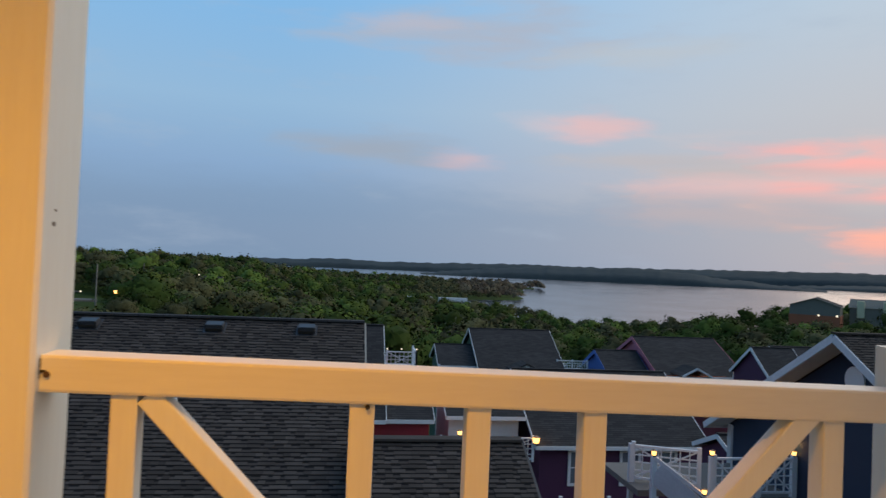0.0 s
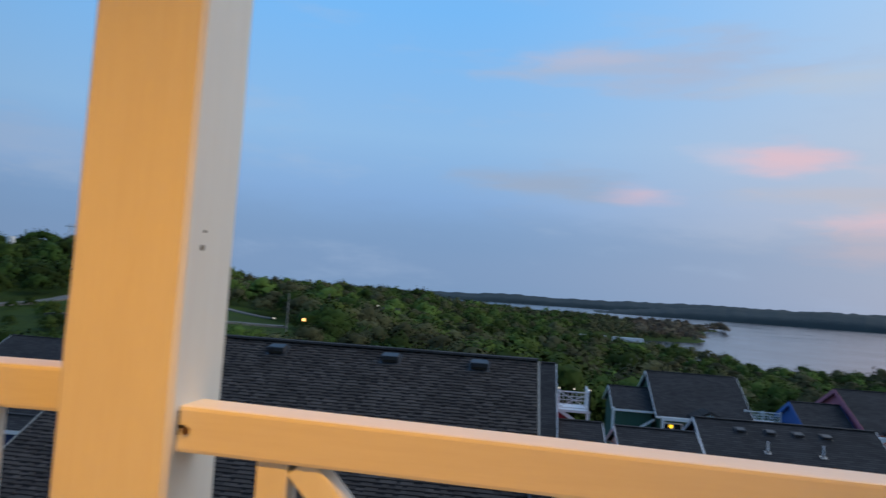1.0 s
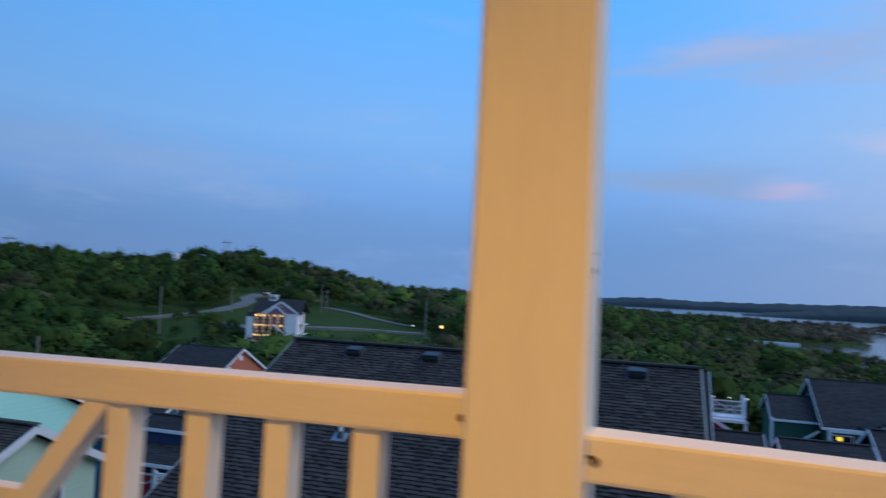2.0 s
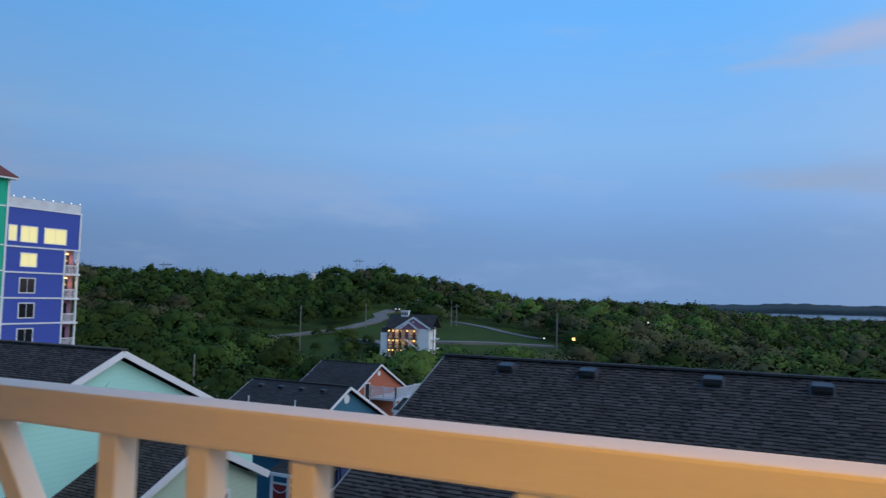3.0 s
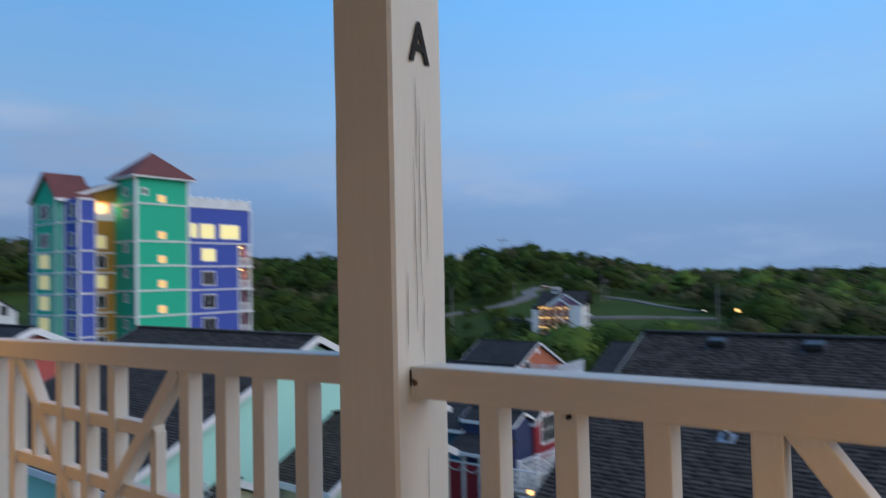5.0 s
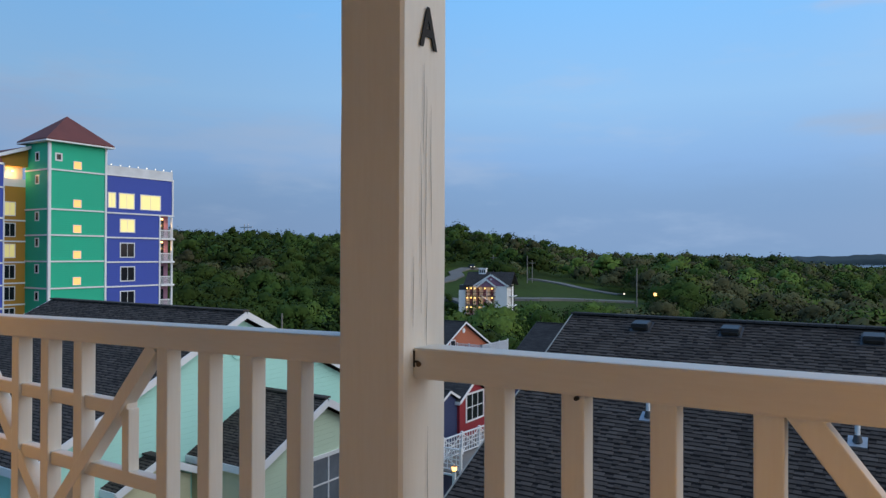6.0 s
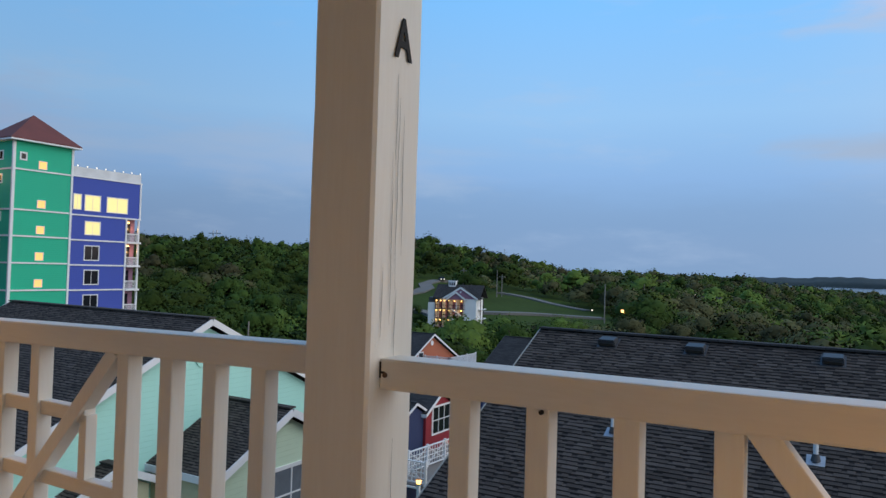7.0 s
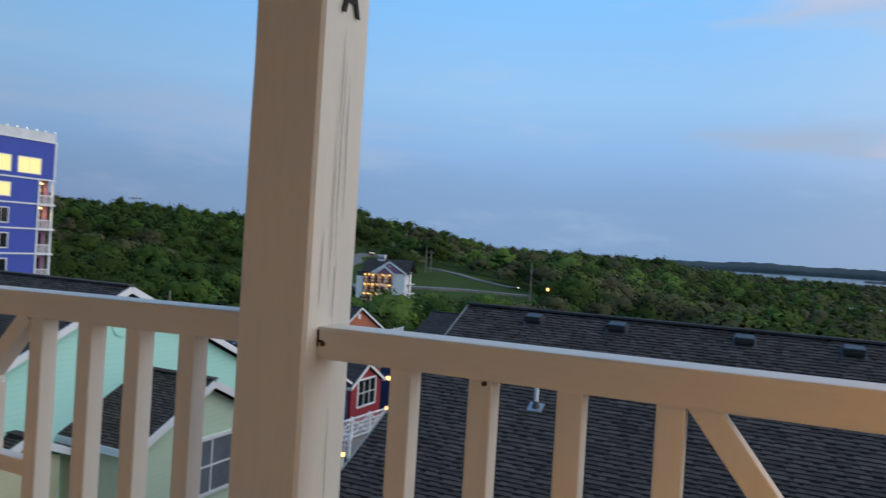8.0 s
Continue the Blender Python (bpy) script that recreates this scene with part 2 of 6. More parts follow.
CURTAIN = mat("curtained_glass", (0.16, 0.19, 0.22), 0.15, 0.25, 1.0, 6, 0.0, spec=0.8)
GLASS = mat("dark_window_glass", (0.012, 0.015, 0.020), 0.08, 0.2, 0.5, 3, 0.0, spec=0.4)
LITWIN = glow("lit_window", (0.95, 0.80, 0.34), 0.48)
LITDIM = glow("curtained_lit_window", (0.85, 0.72, 0.30), 0.33)
LITWARM = glow("lit_small_window", (1.0, 0.55, 0.18), 0.62)
BULB = glow("lamp_glass", (1.0, 0.52, 0.17), 3.4)
BULBAMBER = glow("amber_lamp_glass", (1.0, 0.60, 0.20), 5.0)
BULBRED = glow("orange_lamp_glass", (1.0, 0.22, 0.05), 2.2)
BULBYEL = glow("yellow_lamp_glass", (1.0, 0.62, 0.03), 1.6)
BULBWHITE = glow("white_lamp_glass", (1.0, 0.9, 0.75), 1.4)
DECK = mat("deck_boards", (0.27, 0.27, 0.26), 0.7, 0.25, 2, 30, 0.2, streak=(0.4, 4, 4))
SIDING = clap("pale_siding", (0.46, 0.46, 0.42), gap=0.12)
MINT = clap("mint_siding", (0.42, 0.78, 0.68), vary=0.06, scale=0.4)
PALEGREEN = clap("pale_green_siding", (0.52, 0.66, 0.50), vary=0.08, scale=0.4)
CREAM = clap("cream_siding", (0.62, 0.60, 0.40), vary=0.08, scale=0.4)
RED = clap("red_siding", (0.28, 0.016, 0.027), vary=0.12, scale=0.4)
BRIGHTRED = clap("bright_red_siding", (0.55, 0.10, 0.085), vary=0.12, scale=0.4)
NAVY = clap("navy_siding", (0.022, 0.038, 0.11), vary=0.12, scale=0.4)
TEAL = clap("teal_siding", (0.03, 0.15, 0.24), vary=0.12, scale=0.4)
ORANGE = clap("orange_siding", (0.40, 0.115, 0.055), vary=0.12, scale=0.4)
PURPLE = clap("purple_siding", (0.075, 0.018, 0.062), vary=0.12, scale=0.4)
DKGREEN = clap("dark_green_siding", (0.03, 0.09, 0.06), vary=0.12, scale=0.4)
PINK = clap("pink_siding", (0.55, 0.16, 0.22), vary=0.12, scale=0.4)
BLUE = clap("blue_siding", (0.009, 0.030, 0.066), vary=0.12, scale=0.4)
BRIGHTBLUE = clap("bright_blue_siding", (0.03, 0.13, 0.42), vary=0.12, scale=0.4)
PALEBLUE = clap("pale_blue_siding", (0.50, 0.66, 0.78), vary=0.08, scale=0.4)
GREENPANEL = clap("emerald_siding", (0.008, 0.47, 0.28), gap=0.2, vary=0.07, scale=0.2)
BLUEPANEL = clap("royal_blue_siding", (0.045, 0.085, 0.42), gap=0.2, vary=0.08, scale=0.2)
OCHRE = clap("ochre_siding", (0.42, 0.22, 0.03), gap=0.2, vary=0.08, scale=0.2)
WHITEWALL = mat("white_wall", (0.82, 0.81, 0.80), 0.7, 0.1, 0.3, 8, 0.1)
PALEGREY = clap("pale_grey_siding", (0.34, 0.35, 0.38), vary=0.1, scale=0.3)
MAUVE = clap("mauve_siding", (0.30, 0.15, 0.22), vary=0.1, scale=0.3)
ASPHALT = mat("asphalt", (0.055, 0.055, 0.06), 0.9, 0.25, 0.3, 20, 0.2)
CONCRETE = mat("pale_concrete", (0.19, 0.17, 0.15), 0.85, 0.2, 0.2, 6, 0.2)
GROUND = mat("meadow_ground", (0.058, 0.088, 0.018), 0.95, 0.35, 0.03, 0.7, 0.4, second=(0.034, 0.048, 0.012), spec=0.05, bump_size=0.2)
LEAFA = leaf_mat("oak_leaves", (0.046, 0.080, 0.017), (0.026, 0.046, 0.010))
LEAFB = leaf_mat("bright_spring_leaves", (0.098, 0.152, 0.032), (0.060, 0.098, 0.020))
LEAFC = leaf_mat("dull_leaves", (0.096, 0.096, 0.042), (0.062, 0.064, 0.028))
# far woods with the distance haze mixed into their bluish colour
FARWOOD = mat("haze_tinted_wood", (0.050, 0.066, 0.068), 0.95, 0.3, 0.004, 0.03, 0.5, second=(0.032, 0.045, 0.05), spec=0.1, bump_size=8)
POLEWOOD = mat("weathered_pole_wood", (0.27, 0.24, 0.21), 0.9, 0.3, 2, 15, 0.4, streak=(4, 4, 0.6))
BUDS = leaf_mat("budding_brown_twigs", (0.150, 0.118, 0.075), (0.100, 0.082, 0.052))
BARK = mat("bark", (0.09, 0.075, 0.06), 0.9, 0.3, 2, 15, 0.5, streak=(4, 4, 0.6))
PLAIN_DARK = mat("black_paint", (0.010, 0.010, 0.011), 0.8, 0.3, 20, 90, 0.05)


def water_mat():
    m = mat("lake_water", (0.02, 0.035, 0.05), 0.16, 0.2, 0.01, 0.2, 0.0)
    N, L = m.node_tree.nodes, m.node_tree.links
    tc, nz, bp = N.new("ShaderNodeTexCoord"), N.new("ShaderNodeTexNoise"), N.new("ShaderNodeBump")
    nz.inputs["Scale"].default_value, nz.inputs["Detail"].default_value = 0.35, 4
    L.new(tc.outputs["Object"], nz.inputs["Vector"])
    bp.inputs["Strength"].default_value, bp.inputs["Distance"].default_value = 0.25, 0.25
    L.new(nz.outputs["Fac"], bp.inputs["Height"])
    L.new(bp.outputs[0], N["Principled BSDF"].inputs["Normal"])
    return m


WATER = water_mat()

# ---- mesh helpers ----


def mesh_object(name, bm, material, smooth=False):
    me = bpy.data.meshes.new(name)
    bm.to_mesh(me)
    bm.free()
    me.materials.append(material)
    if smooth:
        me.polygons.foreach_set("use_smooth", [True] * len(me.polygons))
    return new(name, me)


def thing(name, place, label, category, group="", kind=""):
    ob = new(name)
    ob.location = place
    ob.empty_display_size = 0.2
    return tagged(ob, label, category, group, kind)


def part(name, bm, material, parent, label="", smooth=False):
    """One mesh, given in world metres, under a thing or a part."""
    ob = mesh_object(name, bm, material, smooth)
    ob.parent = parent
    if parent.type == "EMPTY":
        ob.matrix_parent_inverse = Matrix.Translation(-parent.location)
    return tagged(ob, label)


def solid(name, bm, material, label, category="", kind="", group=""):
    return tagged(mesh_object(name, bm, material), label, category, group, kind)


def hexa(bm, c):
    """A block from eight corners: four below, four above, both anticlockwise."""
    v = [bm.verts.new(p) for p in c]
    for f in ((3, 2, 1, 0), (4, 5, 6, 7), (0, 1, 5, 4), (1, 2, 6, 5), (2, 3, 7, 6), (3, 0, 4, 7)):
        bm.faces.new([v[i] for i in f])
    return v


def box(x0, x1, y0, y1, z0, z1, bevel=0.0, bm=None):
    bm = bm or bmesh.new()
    hexa(bm, [(x0, y0, z0), (x1, y0, z0), (x1, y1, z0), (x0, y1, z0), (x0, y0, z1), (x1, y0, z1), (x1, y1, z1), (x0, y1, z1)])
    if bevel:
        bmesh.ops.bevel(bm, geom=bm.edges[:], offset=bevel, segments=2, affect="EDGES", profile=0.6)
    return bm


def beam(p, q, w, h, up=(0, 0, 1), bevel=0.0, bm=None):
    """A straight board from p to q; w across, h along up."""
    bm = bm or bmesh.new()
    p, q, up = Vector(p), Vector(q), Vector(up)
    d = (q - p).normalized()
    side = d.cross(up).normalized() * (w / 2)
    top = side.cross(d).normalized() * (h / 2)
    hexa(bm, [p - side - top, p + side - top, q + side - top, q - side - top, p - side + top, p + side + top, q + side + top, q - side + top])
    bmesh.ops.recalc_face_normals(bm, faces=bm.faces[:])
    if bevel:
        bmesh.ops.bevel(bm, geom=bm.edges[:], offset=bevel, segments=2, affect="EDGES", profile=0.6)
    return bm


def prism(points, axis, a0, a1, bm=None):
    """An outline of (u, z) pushed along x (u is y) or along y (u is x)."""
    bm = bm or bmesh.new()
    at = (lambda a, u, z: (a, u, z)) if axis == "x" else (lambda a, u, z: (u, a, z))
    lo, hi = [bm.verts.new(at(a0, *p)) for p in points], [bm.verts.new(at(a1, *p)) for p in points]
    bm.faces.new(lo), bm.faces.new(hi[::-1])
    n = len(points)
    for i in range(n):
        bm.faces.new([lo[i], hi[i], hi[(i + 1) % n], lo[(i + 1) % n]])
    bmesh.ops.recalc_face_normals(bm, faces=bm.faces[:])
    return bm


def disc(center, radius, height, axis="z", sides=16, top=None, bm=None):
    bm = bm or bmesh.new()
    m = Matrix.Translation(center) @ {"z": Matrix(), "x": Matrix.Rotation(radians(90), 4, "Y"), "y": Matrix.Rotation(radians(90), 4, "X")}[axis]
    bmesh.ops.create_cone(bm, cap_ends=True, segments=sides, radius1=radius, radius2=radius if top is None else top, depth=height, matrix=m)
    return bm

# ---- ground, water, distance ----
PROFILES = [  # azimuth from +y to the right, then (distance, height) pairs
    (-180, [(0, -8.5), (60, -8.5), (300, -6), (700, 10), (1500, 5)]),
    (-100, [(0, -8.5), (60, -12), (130, -8), (250, -3), (430, 8), (700, 20), (1500, 5)]),
    (-76, [(0, -8.5), (60, -12), (130, -5.5), (200, -4.5), (300, 3), (450, 16), (700, 8), (1500, -5)]),
    (-68, [(0, -8.5), (60, -12), (130, -5.5), (200, -4.5), (300, 7), (430, 18), (700, 10), (1500, -5)]),
    (-57, [(0, -8.5), (77, -14), (150, -12), (250, -4), (420, 8), (700, 0), (1500, -20)]),
    (-46, [(0, -8.5), (60, -15), (110, -18), (170, -14), (250, -5), (420, 4.8), (700, -5), (1500, -20)]),
    (-40, [(0, -8.5), (60, -15), (110, -18), (170, -13.5), (250, -5), (410, 4.2), (700, -5), (1500, -20)]),
    (-36, [(0, -8.5), (60, -15), (110, -17), (160, -12.5), (250, -5.5), (390, 7.5), (700, -5), (1500, -20)]),
    (-32, [(0, -8.5), (60, -15), (110, -16), (150, -12), (250, -5.2), (400, 10.4), (700, -5), (1500, -20)]),
    (-27, [(0, -8.5), (60, -15), (110, -16), (150, -11.5), (230, -8.0), (410, 2.6), (700, -8), (1500, -20)]),
    (-18, [(0, -8.5), (60, -15), (110, -17), (150, -11.5), (200, -10.5), (420, -9.0), (620, -7.5), (900, -12), (1500, -25)]),
    (-8, [(0, -8.5), (60, -15), (120, -19), (250, -18), (450, -14), (640, -8.2), (900, -16), (1500, -25)]),
    (-4, [(0, -8.5), (60, -15), (120, -19), (250, -21), (450, -20), (700, -17.5), (900, -20), (1500, -30)]),
    (2, [(0, -8.5), (60, -15), (120, -19), (250, -24), (500, -26), (800, -27), (1200, -30), (1500, -33), (1650, -40)]),
    (8, [(0, -8.5), (60, -15), (120, -20), (250, -26), (500, -31), (590, -34.6), (700, -34.6), (725, -32.6), (820, -31.6), (1100, -31), (1350, -33), (1450, -40)]),
    (13, [(0, -8.5), (60, -15), (120, -20), (250, -27), (430, -31.5), (540, -35.5), (740, -35.5), (765, -33.1), (880, -32.8), (1250, -32), (1350, -36), (1450, -42)]),
    (15.5, [(0, -8.5), (60, -15), (120, -20), (250, -27), (400, -31.5), (520, -36), (1150, -36), (1170, -33.0), (1340, -33.0), (1390, -42)]),
    (17, [(0, -8.5), (60, -15), (120, -20), (250, -27), (380, -31.5), (480, -38), (1500, -50)]),
    (24, [(0, -8.5), (60, -15), (120, -20), (250, -24.5), (380, -31), (470, -38), (1500, -50)]),
    (29, [(0, -8.5), (60, -15), (120, -18), (250, -19), (330, -24), (430, -38), (1500, -50)]),
    (33, [(0, -8.5), (60, -14), (120, -16), (250, -14), (330, -18), (430, -38), (1500, -50)]),
    (42, [(0, -8.5), (60, -13), (120, -14), (250, -12.5), (380, -14), (520, -38), (1500, -50)]),
    (60, [(0, -8.5), (60, -12), (120, -13), (250, -12), (380, -16), (560, -38), (1500, -50)]),
    (110, [(0, -8.5), (60, -9.5), (250, -9), (500, -8), (900, -20), (1500, -40)]),
    (180, [(0, -8.5), (60, -8.5), (300, -6), (700, 10), (1500, 5)]),
]
PAZ = np.array([p[0] for p in PROFILES], float)


def ground_at(x, y):
    """Height of the land, from profiles round the compass."""
    r, a = math.hypot(x, y), math.degrees(math.atan2(x, y))
    k = min(max(int(np.searchsorted(PAZ, a)) - 1, 0), len(PAZ) - 2)
    f = (a - PAZ[k]) / (PAZ[k + 1] - PAZ[k])
    f = f * f * (3 - 2 * f)
    za, zb = [float(np.interp(r, [q[0] for q in PROFILES[j][1]], [q[1] for q in PROFILES[j][1]])) for j in (k, k + 1)]
    z = za * (1 - f) + zb * f
    return z + min(1.0, r / 150) * 1.2 * noise.noise(Vector((x * 0.02, y * 0.02, 0.3)))


def build_ground():
    rings = [0.0] + [8 * 1.085 ** i for i in range(70)]
    rings = [r for r in rings if r < 1900] + [2100, 3000, 4600]
    azs = np.arange(-180, 180, 1.25)
    verts, faces = [], []
    for r in rings:
        for a in azs:
            x, y = r * math.sin(radians(a)), r * math.cos(radians(a))
            verts.append((x, y, ground_at(x, y) if r < 1950 else -60.0))
    n = len(azs)
    for i in range(len(rings) - 1):
        for j in range(n):
            k = (j + 1) % n
            faces.append((i * n + j, i * n + k, (i + 1) * n + k, (i + 1) * n + j))
    me = bpy.data.meshes.new("ground")
    me.from_pydata(verts, [], [f[::-1] for f in faces])
    me.materials.append(GROUND)
    me.polygons.foreach_set("use_smooth", [True] * len(me.polygons))
    tagged(new("ground", me), "grassy land falling from the houses to the lake", "ground", kind="structure")


build_ground()
bm = bmesh.new()
bmesh.ops.create_grid(bm, x_segments=8, y_segments=8, size=4700, matrix=Matrix.Translation((0, 0, -34)))
solid("water", bm, WATER, "calm pale lake that mirrors the evening sky", "lake", "structure")


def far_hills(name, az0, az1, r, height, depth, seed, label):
    """A long wooded ridge beyond the lake: height(az) above the water."""
    bm = bmesh.new()
    cols = []
    steps = int((az1 - az0) / 0.22)
    for i in range(steps + 1):
        a = az0 + (az1 - az0) * i / steps
        end = min(1, i / 6, (steps - i) / 6)
        h = height(a) * max(0.02, end) + 5.5 * noise.noise(Vector((a * 1.9, seed, 0))) + 1.6 * noise.noise(Vector((a * 6.5, seed, 4)))
        h = max(h, 4)
        col = []
        for dr, f in ((0, -0.1), (10, 0.32), (depth * 0.22, 0.55), (depth * 0.5, 0.86), (depth * 0.75, 1.0), (depth, 0.85), (depth * 1.5, -0.1)):
            rr = r + dr
            zz = -34 + h * f + (2.0 * noise.noise(Vector((a * 4, dr * 0.02, seed))) if 0 < f < 1 else 0)
            col.append(bm.verts.new((rr * math.sin(radians(a)), rr * math.cos(radians(a)), zz)))
        cols.append(col)
    for c, d in zip(cols, cols[1:]):
        for k in range(len(c) - 1):
            bm.faces.new([c[k], d[k], d[k + 1], c[k + 1]])
    bmesh.ops.recalc_face_normals(bm, faces=bm.faces[:])
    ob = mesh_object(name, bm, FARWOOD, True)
    return tagged(ob, label, "hills", kind="structure")


def crest(points):
    return lambda a: float(np.interp(a, [p[0] for p in points], [p[1] for p in points]))


far_hills("backdrop", -26, 70, 3300, crest([(-26, 10), (-8, 28), (-4, 33), (-1, 43), (3, 38), (8, 43), (14, 52), (20, 52), (30, 64), (38, 72), (45, 74), (70, 66)]), 420, 1.3, "low wooded hills beyond the lake, tinted blue-green for haze")
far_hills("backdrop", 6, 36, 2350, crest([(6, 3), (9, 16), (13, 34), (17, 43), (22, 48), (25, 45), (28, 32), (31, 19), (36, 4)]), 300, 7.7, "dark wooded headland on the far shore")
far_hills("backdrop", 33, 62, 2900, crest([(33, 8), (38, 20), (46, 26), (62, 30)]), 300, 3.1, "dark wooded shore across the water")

# ---- the balcony ----
POST_W = 0.07  # half a post
POSTS = {"a": 0.0, "b": -2.208, "c": -4.40}


def balcony():
    deck = thing("deck_floor", (-1.5, -0.9, 0), "weathered painted balcony deck of long boards", "floor", kind="structure")
    y = -1.98
    while y < 0.2:
        part("board", box(-7.5, 3.2, y, y + 0.135, -0.035, 0.0, 0.004), DECK, deck)
        y += 0.141
    bm = box(-7.5, 3.2, -1.98, 0.2, -0.28, -0.036)
    part("joist_frame", bm, WORN, deck)
    solid("wall_north", box(-7.5, 3.2, -2.22, -2.0, -8.5, 3.1), SIDING, "pale lap siding of the building behind the balcony", "wall", "structure")
    solid("ceiling", box(-7.5, 3.2, -2.0, -0.013, 2.87, 2.99), WORN, "painted white porch ceiling over the balcony", "ceiling", "structure")
    solid("trim", box(-7.5, 3.2, -0.012, 0.148, 2.78, 2.985, 0.006), PAINT, "cream header beam on the posts", "beam", "structure")
    for x in (0.0, -4.5):
        can = thing("recessed_downlight", (x, -1.25, 2.87), "white recessed ceiling downlight with a warm glow", "lamp", "downlights over the balcony")
        bm = bmesh.new()
        bmesh.ops.create_circle(bm, cap_ends=False, segments=24, radius=0.11, matrix=Matrix.Translation((x, -1.25, 2.862)))
        ring = bm.edges[:]
        ext = bmesh.ops.extrude_edge_only(bm, edges=ring)
        for v in [g for g in ext["geom"] if isinstance(g, bmesh.types.BMVert)]:
            v.co.x, v.co.y = x + (v.co.x - x) * 0.72, -1.25 + (v.co.y + 1.25) * 0.72
        part("trim_ring", bm, WHITE, can)


balcony()


def square_post(x, z1, y0=-0.002, label="cream-painted square timber balcony post with checks in the grain"):
    """A worn 6x6: eased arrises, slightly uneven faces."""
    post = thing("balcony_post", (x, y0 + POST_W, 0), label, "post", "balcony posts")
    bm = bmesh.new()
    n = 28
    rings = []
    for i in range(n + 1):
        z = z1 * i / n
        ring = []
        for cx, cy in ((-1, -1), (1, -1), (1, 1), (-1, 1)):
            for ex, ey in ((0, 1), (1, 0)) if cx * cy > 0 else ((1, 0), (0, 1)):
                w = POST_W + 0.0012 * noise.noise(Vector((x + cx, cy * 3, z * 7)))
                px = cx * (w - (0.006 if ex else 0))
                py = cy * (w - (0.006 if ey else 0))
                ring.append(bm.verts.new((x + px, y0 + POST_W + py, z)))
        rings.append(ring)
    for a, b in zip(rings, rings[1:]):
        for k in range(8):
            bm.faces.new([a[k], a[(k + 1) % 8], b[(k + 1) % 8], b[k]])
    bm.faces.new(rings[-1]), bm.faces.new(rings[0][::-1])
    bmesh.ops.recalc_face_normals(bm, faces=bm.faces[:])
    part("shaft", bm, PAINT, post)
    return post


def checks(post, x, side, spec):
    """Long thin drying cracks on the post's face that looks along +x."""
    for y, z0, z1 in spec:
        bm = bmesh.new()
        pts = []
        n = 14
        for i in range(n + 1):
            z = z0 + (z1 - z0) * i / n
            pts.append((y + 0.004 * noise.noise(Vector((z * 9, y * 50, 1))), z, 0.00045 * math.sin(math.pi * (i + 0.2) / (n + 0.4)) + 0.0002))
        lo = [bm.verts.new((x + side, yy - w, z)) for yy, z, w in pts]
        hi = [bm.verts.new((x + side, yy + w, z)) for yy, z, w in pts]
        for i in range(n):
            bm.faces.new([lo[i], hi[i], hi[i + 1], lo[i + 1]])
        ob = part("crack", bm, GAP, post, "dark drying crack")


post_a = square_post(POSTS["a"], 2.779)
post_b = square_post(POSTS["b"], 2.779, label="cream timber balcony post marked with a black letter A")
post_c = square_post(POSTS["c"], 2.779, -0.02)
newel = square_post(1.525, 1.065, label="short cream-painted timber newel post")
part("knot", disc((POST_W + 0.0006, 0.04, 1.215), 0.0036, 0.002, "x", 10), BOLT, post_a, "brown knot in the paint")
part("knot", disc((POST_W + 0.0006, 0.044, 1.235), 0.0018, 0.002, "x", 8), BOLT, post_a)
checks(post_b, POSTS["b"], POST_W + 0.0022, [(0.068, 1.16, 1.5), (0.060, 1.38, 1.54), (0.072, 1.04, 1.16), (0.03, 1.08, 1.2), (0.052, 1.10, 1.40), (0.084, 1.22, 1.47), (0.075, 0.66, 0.90)])

# the black letter on the post's side
fc = bpy.data.curves.new("letter_text", "FONT")
fc.body, fc.size, fc.align_x, fc.extrude, fc.offset = "A", 0.100, "CENTER", 0.001, 0.0022
tmp = bpy.data.objects.new("letter_text", fc)
scene.collection.objects.link(tmp)
lm = bpy.data.meshes.new_from_object(tmp.evaluated_get(bpy.context.evaluated_depsgraph_get()))
bpy.data.objects.remove(tmp)
lm.transform(Matrix.Translation((POSTS["b"] + POST_W + 0.0032, 0.072, 1.571)) @ Matrix.Rotation(radians(90), 4, "Z") @ Matrix.Rotation(radians(90), 4, "X") @ Matrix.Diagonal((0.74, 1.0, 1.0, 1.0)))
lm.materials.clear()
lm.materials.append(PLAIN_DARK)
letter = new("letter", lm)
letter.parent = post_b
letter.matrix_parent_inverse = Matrix.Translation(-post_b.location)
tagged(letter, "black adhesive capital letter A")

PK = 0.019  # half a picket
RAIL_H, RAIL_D = 0.054, 0.062


